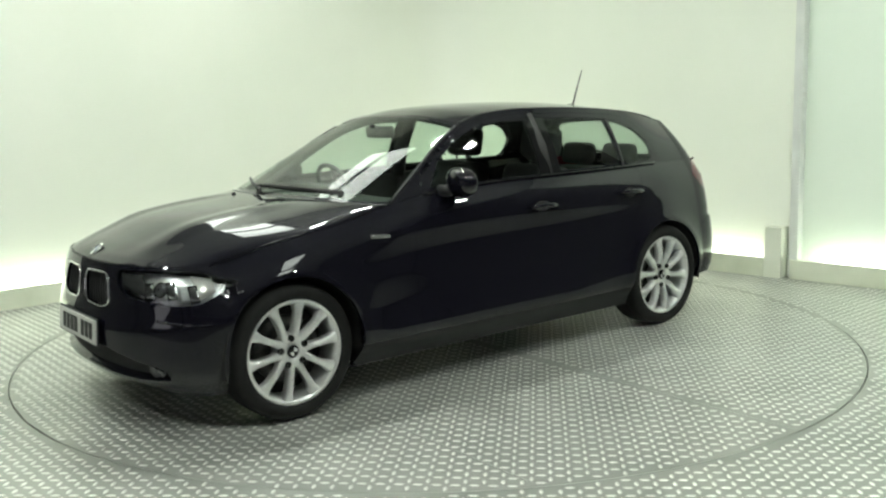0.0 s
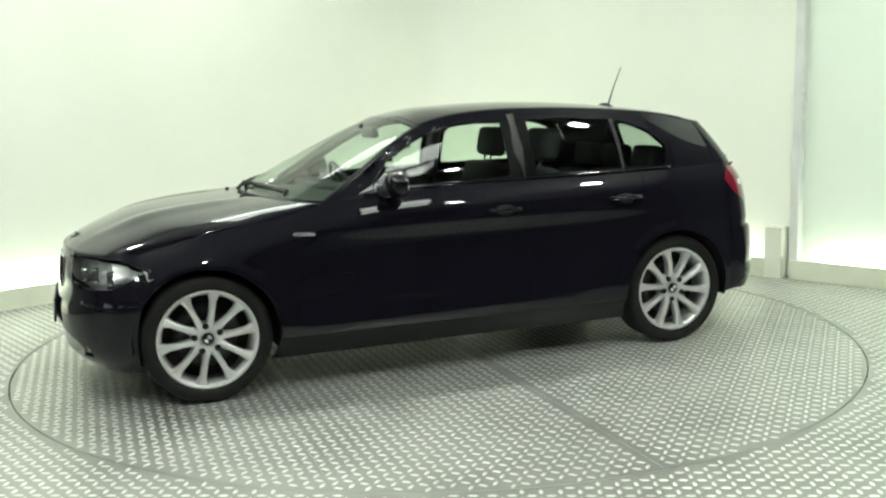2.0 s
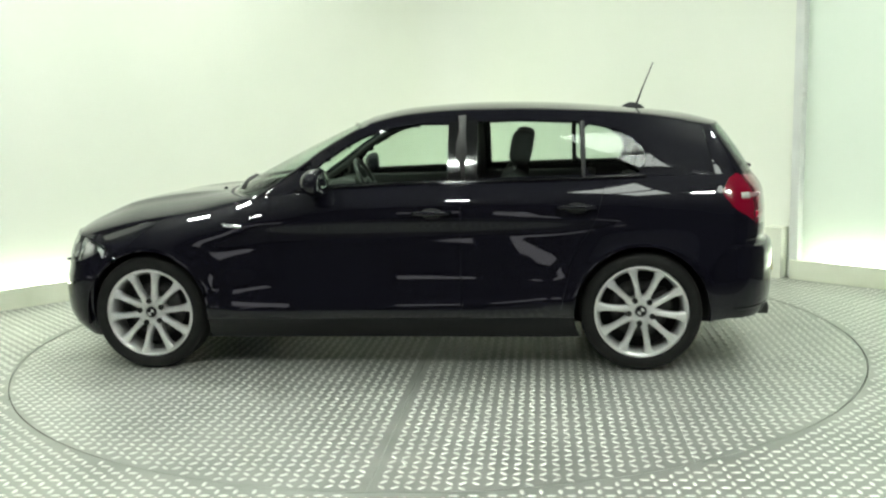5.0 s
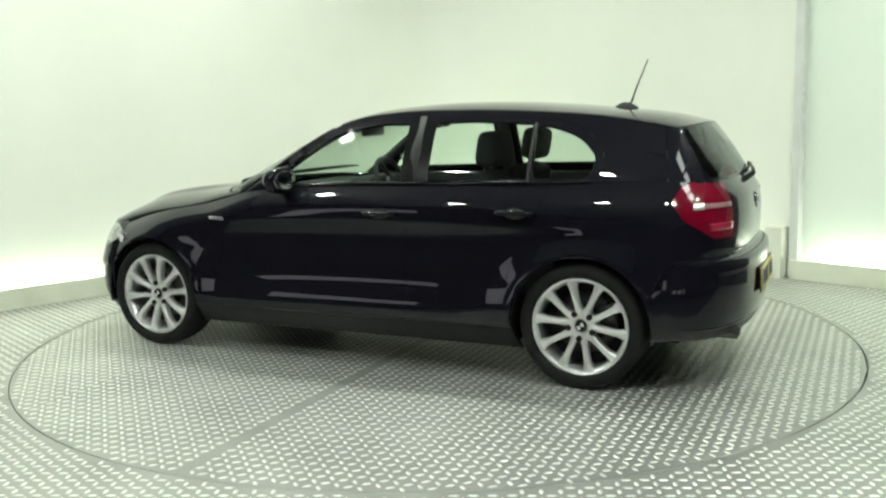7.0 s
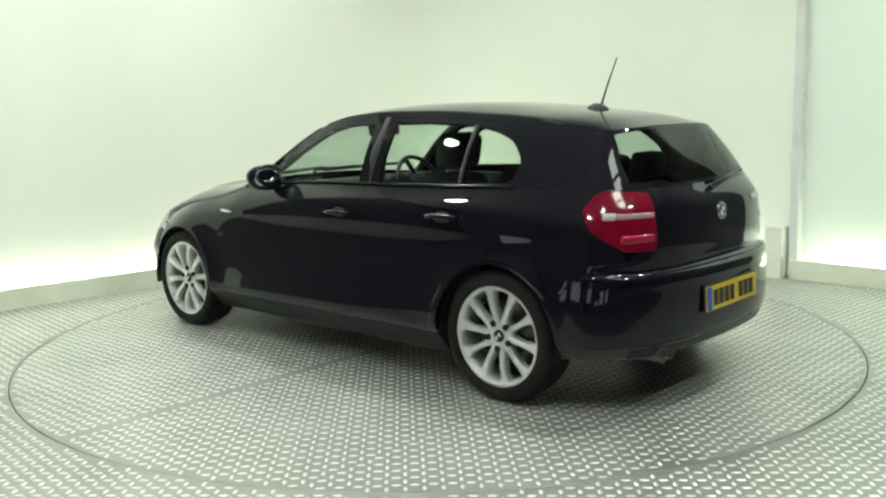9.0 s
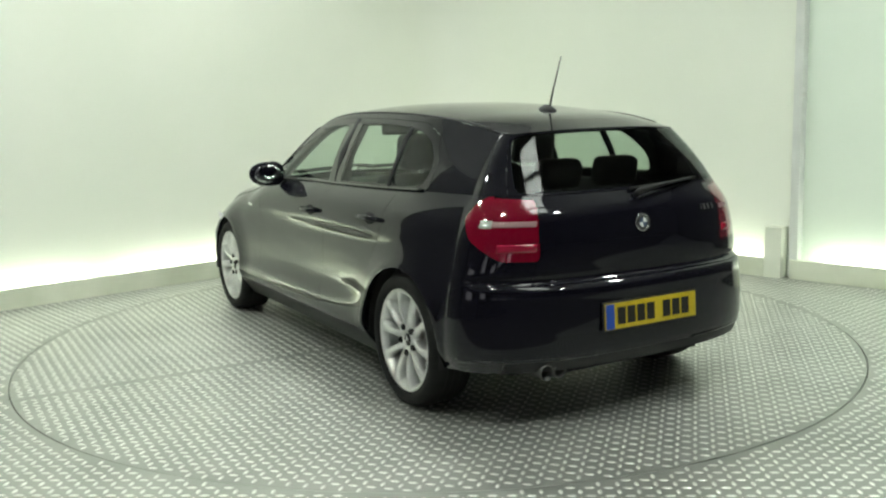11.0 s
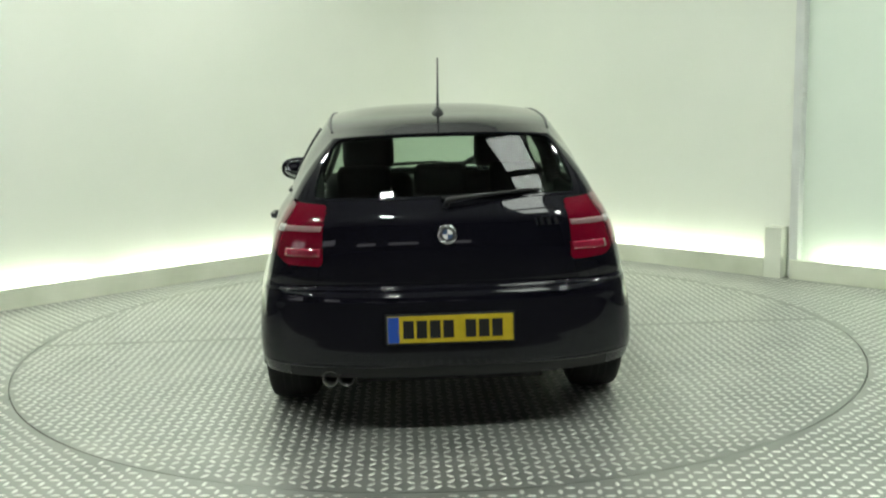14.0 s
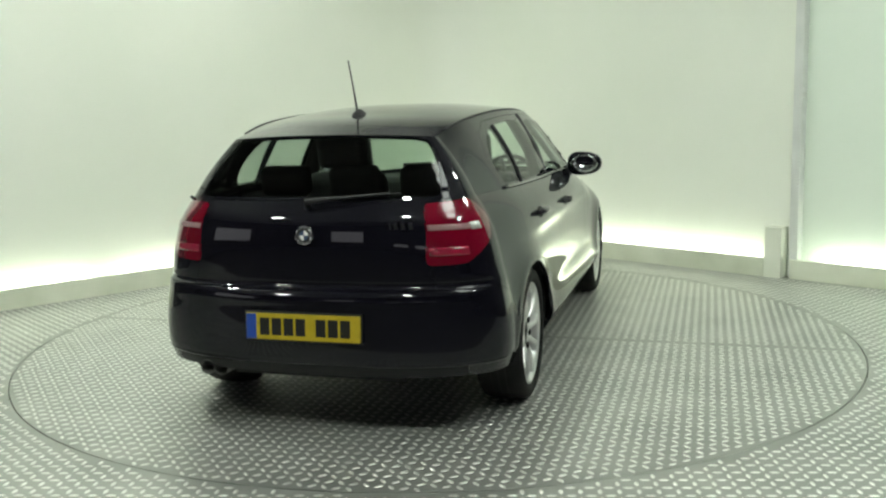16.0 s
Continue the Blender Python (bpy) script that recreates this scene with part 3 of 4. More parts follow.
qs = np.concatenate([XR - ARC * np.linspace(math.pi / 2, 0, 86)[:-1], np.linspace(XR, XF, 224), XF + ARC * np.linspace(0, math.pi / 2, 86)[1:]])
fs = np.linspace(0, 1, 76)
cut = [
    ("none", wheel_hole(1.33)),
    ("none", wheel_hole(-1.33)),
    ("none", [(-1.40, 0.0), (-1.40, 0.255), (-1.64, 0.258), (-1.8, 0.275), (-2.3, 0.275), (-3.5, 0.275), (-3.5, 0.0)]),
    ("diffuser", [(-2.25, 0.2), (-2.32, 0.325), (-3.5, 0.325), (-3.5, 0.2)]),
    # nose
    ("kidney_hole", rounded([(2.725, 0.565), (2.735, 0.692), (3.005, 0.690), (2.995, 0.545), (2.81, 0.538)], 0.05)),
    ("headlight", rounded([(1.545, 0.668), (1.80, 0.722), (2.20, 0.728), (2.63, 0.712), (2.645, 0.65), (2.56, 0.607), (2.20, 0.583), (1.92, 0.590), (1.72, 0.625)], 0.04)),
    ("intake", rounded([(2.18, 0.252), (2.21, 0.302), (2.50, 0.335), (2.75, 0.368), (3.4, 0.372), (3.4, 0.245), (2.50, 0.238)], 0.03)),
    ("front_bumper", [(1.55, 0.0), (1.60, 0.50), (1.70, 0.585), (2.0, 0.585), (2.56, 0.585), (2.66, 0.70), (2.70, 0.80), (3.5, 0.80), (3.5, 0.0)]),
    # tail
    ("tail_light", rounded([(-1.735, 0.925), (-1.84, 0.995), (-1.97, 1.013), (-2.50, 1.000), (-2.535, 0.90), (-2.585, 0.746), (-2.25, 0.752), (-1.86, 0.840)], 0.04)),
    ("rear_bumper", [(-1.62, 0.0), (-1.63, 0.40), (-1.72, 0.60), (-1.9, 0.645), (-3.5, 0.645), (-3.5, 0.0)]),
    ("tailgate", [(-2.52, 0.645), (-2.56, 0.72), (-2.50, 0.80), (-2.44, 1.1), (-3.5, 1.1), (-3.5, 0.645)]),
    # side
    ("sill", [(1.0, 0.0), (1.0, 0.292), (-1.05, 0.292), (-1.05, 0.0)]),
    ("front_door", [(0.63, 0.292), (0.63, 1.2), (-0.395, 1.2), (-0.395, 0.292)]),
    ("rear_door", [(-0.395, 0.292), (-0.395, 1.2), (-1.20, 1.2), (-1.10, 0.80), (-0.98, 0.62), (-0.90, 0.292)]),
    ("front_wing", [(0.63, 0.0), (0.63, 1.2), (3.5, 1.2), (3.5, 0.0)]),
]


def lower_plane(u, v):
    return np.stack([u, Z0 + v * (lower_top(u) - Z0)], -1)


side_panels = panels(qs, fs, lower_plane, lambda p: lower(p[:, 0], np.minimum(p[:, 1], lower_top(p[:, 0]))), cut, "quarter_panel")
points, rest = side_panels["quarter_panel"]
ahead = points[rest].mean(1)[:, 0] > 0
side_panels["quarter_panel"] = (points, rest[~ahead])
side_panels["front_wing"] = (points, np.concatenate([side_panels["front_wing"][1], rest[ahead]]))
collect(side_panels)


front_glass = [(0.455, 0.995)] + [(x, float(RAIL_Z(x)) - 0.052) for x in (0.36, 0.28, 0.20, 0.12, 0.04, -0.06, -0.18)] + [(-0.325, 1.306), (-0.325, 1.016)]
rear_glass = [(-0.485, 1.02), (-0.485, 1.312), (-0.70, 1.316), (-1.02, 1.300), (-1.025, 1.028)]
quarter_glass = rounded([(-1.055, 1.028), (-1.05, 1.297), (-1.17, 1.272), (-1.28, 1.228), (-1.375, 1.135), (-1.34, 1.033)], 0.045)
pillar_black = [(-0.325, 1.0), (-0.325, 1.318), (-0.485, 1.322), (-0.485, 1.0)]


def side_plane(u, v):
    p = glasshouse(u, v)
    return np.stack([u, p[:, 2]], -1)


def side_place(p):
    x = np.clip(p[:, 0], XR, HOOD_BACK)
    b, t = SH_Z(x), RAIL_Z(x)
    return glasshouse(x, np.clip((p[:, 1] - b) / np.maximum(t - b, 1e-6), 0, 1))


frame_out = [(0.52, 0.9)] + [(x, float(RAIL_Z(x)) - 0.022) for x in (0.50, 0.36, 0.28, 0.20, 0.12, 0.04, -0.06, -0.18, -0.30)] + [(-0.395, 1.345), (-0.395, 0.9)]
frame_back = [(-0.395, 0.9), (-0.395, 1.345)] + [(x, float(RAIL_Z(x)) - 0.026) for x in (-0.6, -0.8, -1.0, -1.15)] + [(-1.31, 1.264), (-1.41, 1.15), (-1.385, 0.9)]
collect(panels(np.linspace(XR, HOOD_BACK, 180), np.linspace(0, 1, 30), side_plane, side_place, [
    ("front_window", front_glass), ("rear_window", rear_glass), ("quarter_window", quarter_glass), ("pillar_cover", pillar_black),
    ("front_door", frame_out), ("rear_door", frame_back)], "roof"))

phis = np.linspace(0, math.pi / 2, 60)
collect(panels(phis, np.linspace(0, 1, 50), lambda u, v: np.stack([u, v], -1), lambda p: hood(p[:, 0], p[:, 1]),
               [("bonnet", [(0.10, 0.985), (0.12, 0.06), (0.35, 0.012), (1.8, 0.012), (1.8, 0.985)]), ("cowl", [(0.1, 0.985), (1.8, 0.985), (1.8, 1.2), (0.1, 1.2)])], "front_wing"))
collect(panels(phis, np.linspace(0, 1, 40), lambda u, v: np.stack([u, v], -1), lambda p: screen(p[:, 0], p[:, 1]),
               [("windscreen", rounded([(0.13, 0.03), (0.16, 0.955), (0.5, 0.965), (2.2, 0.965), (2.2, 0.03)], 0.04))], "roof"))
collect(panels(phis, np.linspace(0, 1, 70), lambda u, v: np.stack([u, v], -1), lambda p: roof(p[:, 0], p[:, 1]),
               [("spoiler", [(0.20, 0.93), (1.8, 0.93), (1.8, 1.2), (0.20, 1.2)])], "roof"))
collect(panels(phis, np.linspace(0, 1, 36), lambda u, v: np.stack([u, v], -1), lambda p: rear_screen(p[:, 0], p[:, 1]),
               [("back_window", rounded([(0.66, 0.05), (0.42, 0.93), (0.6, 0.97), (2.2, 0.98), (2.2, 0.05)], 0.08)), ("tailgate", [(0.57, -0.1), (0.33, 1.1), (1.8, 1.1), (1.8, -0.1)])], "quarter_panel"))

car = tagged(new("car"), "glossy black five-door hatchback with silver ten-spoke alloy wheels", "car")
BOTH, LEFT, RIGHT = (1, -1), (1,), (-1,)
part("roof", panel_mesh(["roof"], BOTH, 0.001), PAINT, car)
part("bonnet", panel_mesh(["bonnet"], BOTH, 0.002), PAINT, car)
part("cowl", panel_mesh(["cowl"], BOTH, 0.0), TRIM, car)
bumper_front = part("front_bumper", panel_mesh(["front_bumper"], BOTH, 0.001, 0.045), PAINT, car)
bumper_rear = part("rear_bumper", panel_mesh(["rear_bumper"], BOTH, 0.002), PAINT, car)
tailgate = part("tailgate", panel_mesh(["tailgate"], BOTH, 0.002), PAINT, car)
part("spoiler", panel_mesh(["spoiler"], BOTH, 0.001), PAINT, tailgate)
part("windscreen", panel_mesh(["windscreen"], BOTH, 0, 0.004), SCREEN, car, "clear windscreen glass")
part("rear_window", panel_mesh(["back_window"], BOTH, 0, 0.004), PRIVACY, tailgate, "dark rear window glass")
doors = {}
for side, s in ((LEFT, 1), (RIGHT, -1)):
    part("front_wing", panel_mesh(["front_wing"], side), PAINT, car)
    part("quarter_panel", panel_mesh(["quarter_panel"], side), PAINT, car)
    part("sill", panel_mesh(["sill"], side, 0.001), SILL, car, "dull black sill")
    doors["front", s] = part("front_door", panel_mesh(["front_door"], side, 0.0014), PAINT, car)
    doors["rear", s] = part("rear_door", panel_mesh(["rear_door"], side, 0.0014), PAINT, car)
    part("pillar_cover", panel_mesh(["pillar_cover"], side, 0.001, 0.01), GLOSS_TRIM, car, "black pillar cover")
    part("window", panel_mesh(["front_window"], side, 0, 0.003), CLEAR, doors["front", s], "clear side window")
    part("window", panel_mesh(["rear_window"], side, 0, 0.003), CLEAR, doors["rear", s], "clear side window")
    part("quarter_window", panel_mesh(["quarter_window"], side, 0, 0.003), CLEAR, doors["rear", s], "small fixed quarter window")
    lamp = part("headlight", panel_mesh(["headlight"], side, 0.001, 0.01), LENS, car, "clear-lensed headlight")
    part("housing", panel_mesh(["headlight"], side, 0, 0.0, -0.045), HOUSING, lamp)
    tail = part("tail_light", panel_mesh(["tail_light"], side, 0.001, 0.012), RED, car, "red tail light with a clear bar")
    for name in ("kidney_hole",):
        part("grille_backing", panel_mesh([name], side, 0, 0.0, -0.035), UNDER, bumper_front)
part("diffuser", panel_mesh(["diffuser"], BOTH), SILL, bumper_rear, "black plastic lower valance")
part("intake", panel_mesh(["intake"], BOTH, 0, 0.0, -0.04), UNDER, bumper_front)


# ---- car: wheels ----
def tube(bm, points, radius, sides=8, caps=True):
    """A round bar along points; radius is a number or one for each point."""
    pts = [Vector(p) for p in points]
    rad = radius if isinstance(radius, (list, tuple)) else [radius] * len(pts)
    rows = []
    for i, p in enumerate(pts):
        d = (pts[min(i + 1, len(pts) - 1)] - pts[max(i - 1, 0)]).normalized()
        u = d.orthogonal().normalized() if i == 0 else (rows_u - d * rows_u.dot(d)).normalized()
        rows_u = u
        w = d.cross(u)
        rows.append([bm.verts.new(p + (u * math.cos(2 * math.pi * k / sides) + w * math.sin(2 * math.pi * k / sides)) * rad[i]) for k in range(sides)])
    for a, b in zip(rows, rows[1:]):
        for k in range(sides):
            bm.faces.new((a[k], a[(k + 1) % sides], b[(k + 1) % sides], b[k]))
    if caps:
        bm.faces.new(rows[0][::-1])
        bm.faces.new(rows[-1])
    return bm


def spoke_mesh():
    """One spoke of the alloy wheel, along x from the hub to the rim, rounded on its face."""
    bm = bmesh.new()
    rows = []
    for t in np.linspace(0, 1, 9):
        r = 0.052 + (0.232 - 0.052) * t
        w = 0.0120 + 0.010 * max(0, 0.35 - t) / 0.35 + 0.002 * t + 0.021 * max(0, t - 0.72) / 0.28 * max(0, t - 0.72) / 0.28 + 0.004 * t
        face = -0.012 - 0.016 * (1 - t) ** 2 + 0.010 * math.sin(t * math.pi) + 0.004 * t
        prof = [(-w, -0.045), (-w, -0.010), (-w * 0.72, -0.001), (-w * 0.25, 0.0015), (w * 0.25, 0.0015), (w * 0.72, -0.001), (w, -0.010), (w, -0.045)]
        rows.append([bm.verts.new((r, y, face + z)) for y, z in prof])
    for a, b in zip(rows, rows[1:]):
        for k in range(7):
            bm.faces.new((a[k], a[k + 1], b[k + 1], b[k]))
    bmesh.ops.recalc_face_normals(bm, faces=bm.faces)
    me = bpy.data.meshes.new("spoke")
    bm.to_mesh(me)
    bm.free()
    for f in me.polygons:
        f.use_smooth = True
    me.materials.append(ALLOY)
    return me


SPOKE = spoke_mesh()


def wheel(x, s, turned):
    """A wheel on the side s (1 left, -1 right); its spoke pairs start at the angle turned."""
    right, up, out = Vector((-s, 0, 0)), Vector((0, 0, 1)), Vector((0, s, 0))
    m = Matrix.Translation((x, s * 0.826, 0.315)) @ Matrix((right, up, out)).transposed().to_4x4()
    bm = bmesh.new()
    ring(bm, [(0.243, 0.0), (0.246, -0.006), (0.243, -0.012), (0.228, -0.022), (0.222, -0.05), (0.222, -0.19), (0.214, -0.19), (0.212, -0.045), (0.222, -0.014), (0.234, 0.001)], 72)
    w = part("wheel", bm, ALLOY, car, "silver ten-spoke alloy wheel")
    w.matrix_local = m
    bm = bmesh.new()
    ring(bm, [(0.240, -0.012), (0.246, 0.003), (0.262, 0.012), (0.285, 0.012), (0.303, 0.002), (0.312, -0.016), (0.315, -0.04), (0.3165, -0.10), (0.315, -0.165), (0.308, -0.195), (0.28, -0.212), (0.24, -0.20)], 80)
    # grooves round the tread
    part("tyre", bm, RUBBER, w, "black low-profile tyre")
    for h in (-0.065, -0.10, -0.135):
        bm = bmesh.new()
        ring(bm, [(0.3168, h - 0.004), (0.3172, h), (0.3168, h + 0.004)], 60, None, False)
        part("tread_groove", bm, UNDER, w)
    bm = bmesh.new()
    ring(bm, [(0.03, -0.024), (0.052, -0.022), (0.074, -0.024), (0.082, -0.034), (0.082, -0.08), (0.03, -0.08)], 40)
    part("hub", bm, ALLOY, w)
    bm = bmesh.new()
    ring(bm, [(0.0005, -0.016), (0.018, -0.017), (0.0295, -0.021), (0.031, -0.028), (0.0005, -0.028)], 32)
    cap = part("hub_cap", bm, GLOSS_TRIM, w, "dark round hub cap")
    for a in (0, 180):
        bm = bmesh.new()
        vs = [bm.verts.new((0, 0, -0.0148))] + [bm.verts.new((0.020 * math.cos(radians(a + k)), 0.020 * math.sin(radians(a + k)), -0.0152)) for k in range(0, 91, 15)]
        for k in range(1, len(vs) - 1):
            bm.faces.new((vs[0], vs[k], vs[k + 1]))
        part("badge_quarter", bm, BADGE_WHITE, w)
    for k in range(5):
        c = radians(turned + 72 * k)
        for e in (-1, 1):
            ob = new("spoke", SPOKE)
            ob.parent = w
            ob.matrix_local = pose(0, 0, 0, 0, 0, math.degrees(c) + e * 16.5) @ pose(0, e * 0.0045, 0, 0, 0, 0)
        bm = bmesh.new()
        ring(bm, [(0.0005, -0.0175), (0.0105, -0.0175), (0.0140, -0.0135), (0.0152, -0.0155), (0.0152, -0.05), (0.0005, -0.05)], 16, pose(0.064 * math.cos(c), 0.064 * math.sin(c), 0))
        part("wheel_bolt", bm, UNDER, w)
    bm = bmesh.new()
    ring(bm, [(0.07, -0.105), (0.155, -0.105), (0.155, -0.13), (0.07, -0.13)], 48)
    part("brake_disc", bm, DISC, w, "grey brake disc behind the spokes")
    bm = bmesh.new()
    ring(bm, [(0.001, -0.135), (0.22, -0.135), (0.22, -0.16), (0.001, -0.16)], 40)
    part("backplate", bm, UNDER, w)
    bm = bmesh.new()
    box(bm, (0.075, -0.06, -0.135), (0.165, 0.06, -0.075), pose(0, 0, 0, 0, 0, 20), 0.01)
    part("caliper", bm, DISC, w)
    return w


wheel(1.33, 1, 97.5)
wheel(-1.33, 1, 119.0)
wheel(1.33, -1, 80.0)
wheel(-1.33, -1, 60.0)
for x in (1.33, -1.33):
    for s in (1, -1):
        bm = bmesh.new()
        rows = [[bm.verts.new((x + r * math.cos(a), s * y, 0.315 + r * math.sin(a))) for a in np.linspace(-0.18, math.pi + 0.18, 30)] for r, y in ((0.352, 0.835), (0.36, 0.80), (0.36, 0.52), (0.05, 0.52))]
        for a, b in zip(rows, rows[1:]):
            for k in range(29):
                bm.faces.new((a[k], a[k + 1], b[k + 1], b[k]))
        bmesh.ops.recalc_face_normals(bm, faces=bm.faces)
        part("wheel_arch_liner", bm, UNDER, car)
bm = bmesh.new()
box(bm, (-1.75, -0.50, 0.19), (1.75, 0.50, 0.26))
box(bm, (-0.95, -0.76, 0.175), (0.95, 0.76, 0.24))
box(bm, (-1.98, -0.40, 0.24), (-1.62, 0.40, 0.34))
box(bm, (1.55, -0.42, 0.19), (1.85, 0.42, 0.24))
part("underbody", bm, UNDER, car, smooth=False)


# ---- car: fittings ----
def on_body(q, z, s=1, lift=0.0):
    """A pose on the lower body: x along the car's side (rearwards on the left), y up, z outwards."""
    p = lower([q, q + 0.01, q], [z, z, z + 0.01])
    a, b = Vector(p[1] - p[0]), Vector(p[2] - p[0])
    n = a.cross(b).normalized()
    n = -n if n.dot(Vector(p[0]) - Vector((0, 0, float(p[0][2])))) < 0 else n
    o = Vector(p[0]) + n * lift
    o.y, n.y, b.y = o.y * s, n.y * s, b.y * s
    up = (b - n * b.dot(n)).normalized()
    side = up.cross(n)
    return Matrix.Translation(o) @ Matrix((side, up, n)).transposed().to_4x4()


def skin(q0, q1, z0, z1, s, lift, thick=0.004, nu=24, nv=4, z0b=None, z1b=None):
    """A thin piece that follows the body between two stations, its ends tapering to z0b, z1b."""
    bm = bmesh.new()
    rows = []
    for i in range(nu + 1):
        t = i / nu
        q = q0 + (q1 - q0) * t
        a, b = z0 + ((z0b if z0b is not None else z0) - z0) * t, z1 + ((z1b if z1b is not None else z1) - z1) * t
        rows.append([bm.verts.new(on_body(q, a + (b - a) * j / nv, s, lift).translation) for j in range(nv + 1)])
    faces = [bm.faces.new((rows[i][j], rows[i + 1][j], rows[i + 1][j + 1], rows[i][j + 1])) for i in range(nu) for j in range(nv)]
    bmesh.ops.recalc_face_normals(bm, faces=faces)
    bmesh.ops.solidify(bm, geom=faces, thickness=thick)
    return bm


for s in (1, -1):
    # lamps
    lamp = [o for o in car.children if o.name.startswith("headlight")][0 if s > 0 else 1]
    for k in range(5):
        q, z = 1.90 + 0.105 * k, 0.640 - 0.006 * abs(k - 2)
        part("reflector", skin(q, q + 0.098, z - 0.026, z + 0.050, s, -0.020 - 0.012 * (k % 2), 0.004, 4, 3, z - 0.034, z + 0.044), HOUSING if k % 2 else CHROME, lamp)
    m = on_body(2.27, 0.652, s, -0.02)
    bm = bmesh.new()
    ring(bm, [(0.001, 0.012), (0.02, 0.009), (0.034, 0.0), (0.036, -0.02), (0.001, -0.02)], 28, m)
    part("lamp_lens", bm, FOG, lamp, "dark round projector lens")
    part("bezel", skin(2.40, 2.625, 0.612, 0.708, s, -0.018, 0.004, 10, 3, 0.640, 0.704), DASH, lamp, "dark inner bezel")
    part("indicator", skin(1.72, 1.93, 0.645, 0.70, s, -0.02, 0.004, 10, 3, 0.61, 0.715), CLEAR_BAR, lamp, "pale indicator lens")
    tail = [o for o in car.children if o.name.startswith("tail_light")][0 if s > 0 else 1]
    part("clear_bar", skin(-1.98, -2.52, 0.893, 0.915, s, 0.002), TAIL_BAR, tail, "pale lens bar")
    part("inner_lamp", skin(-2.20, -2.545, 0.788, 0.822, s, 0.0012, 0.004, 10, 3), INNER_RED, tail, "lighter red inner lamp")
    part("reversing_lens", skin(-1.97, -2.11, 0.889, 0.919, s, 0.0028, 0.004, 8, 2), CLEAR_BAR, tail, "clear reversing lens")
    # wing repeater
    rep = part("side_repeater", skin(0.785, 0.89, 0.782, 0.797, s, 0.001, 0.005, 8, 2, 0.788, 0.803), CHROME, car, "small silver side repeater")
    # door handles
    for key, x, z in (("front", -0.245, 0.845), ("rear", -1.0, 0.862)):
        m = on_body(x, z, s)
        bm = bmesh.new()
        tube(bm, [m @ Vector((dx, dy, dz)) for dx, dy, dz in ((-0.10, 0.0, 0.002), (-0.085, 0.001, 0.026), (-0.04, 0.002, 0.034), (0.04, 0.002, 0.034), (0.085, 0.001, 0.026), (0.10, 0.0, 0.002))], [0.010, 0.0125, 0.0135, 0.0135, 0.0125, 0.010], 10)
        part("door_handle", bm, PAINT, doors[key, s], "body-coloured door handle")
        bm = bmesh.new()
        ring(bm, [(0.001, 0.002), (0.028, 0.0025), (0.034, 0.001), (0.034, -0.004), (0.001, -0.004)], 20, m @ Matrix.Diagonal((1.7, 0.85, 1, 1)))
        part("handle_recess", bm, UNDER, doors[key, s])
    # belt trim, roof strip
    bm = bmesh.new()
    xs = np.linspace(0.50, -1.36, 60)
    tube(bm, [(x, s * (float(SH_Y(x)) + 0.004), float(SH_Z(x)) + 0.006) for x in xs], 0.0075, 6)
    part("belt_trim", bm, GLOSS_TRIM, car, "black window sill trim")
    bm = bmesh.new()
    xs = np.linspace(0.12, -1.60, 60)
    pts = roof(np.full(60, 0.22), (xs - SCREEN_TOP) / (ROOF_BACK - SCREEN_TOP))
    tube(bm, [(p[0], s * p[1], p[2] + 0.001) for p in pts], 0.005, 6)
    part("roof_strip", bm, TRIM, car)
    bm = bmesh.new()
    pv = np.linspace(0.02, 0.97, 30)
    pts = screen(np.full(30, 0.10), pv)
    tube(bm, [(p[0], s * p[1], p[2] + 0.001) for p in pts], 0.006, 6)
    part("screen_trim", bm, TRIM, car)
    # window bar between rear door glass and quarter glass
    bm = bmesh.new()
    pts = side_place(np.array([(-1.038, z) for z in np.linspace(1.01, 1.30, 10)]))
    tube(bm, [(p[0], s * (p[1] + 0.001), p[2]) for p in pts], 0.010, 6)
    part("window_bar", bm, TRIM, doors["rear", s])
    # mirrors
    bm = bmesh.new()
    made = bmesh.ops.create_uvsphere(bm, u_segments=24, v_segments=14, radius=1.0)["verts"]
    for v in made:
        v.co = Vector((math.copysign(abs(v.co.x) ** 0.8, v.co.x) * (0.078 if v.co.x > 0 else 0.03), math.copysign(abs(v.co.y) ** 0.75, v.co.y) * 0.108, math.copysign(abs(v.co.z) ** 0.8, v.co.z) * (0.074 - 0.012 * v.co.y * s)))
    bmesh.ops.transform(bm, matrix=pose(0.345, s * 0.868, 1.018, 0, 0, -8 * s), verts=made)
    cap = part("wing_mirror", bm, PAINT, car, "black rounded wing mirror")
    bm = bmesh.new()
    ring(bm, [(0.0005, 0.0), (0.9, 0.0), (0.97, -0.06), (0.0005, -0.06)], 28, pose(0.316, s * 0.866, 1.018, 0, 4, -8 * s) @ pose(0, 0, 0, 0, -90, 0) @ Matrix.Diagonal((0.058, 0.088, 0.05, 1)))
    part("mirror_glass", bm, MIRROR, cap, "silvered mirror glass")
    bm = bmesh.new()
    tube(bm, [(0.40, s * 0.74, 0.972), (0.39, s * 0.80, 0.972), (0.375, s * 0.86, 0.985)], [0.034, 0.026, 0.022], 10)
    part("mirror_arm", bm, TRIM, cap)
    # fog lamp
    m = on_body(2.33, 0.283, s, -0.030)
    bm = bmesh.new()
    ring(bm, [(0.001, 0.006), (0.036, 0.002), (0.043, 0.008), (0.046, -0.01), (0.001, -0.012)], 26, m)
    part("fog_lamp", bm, FOG, bumper_front, "round dark fog lamp")
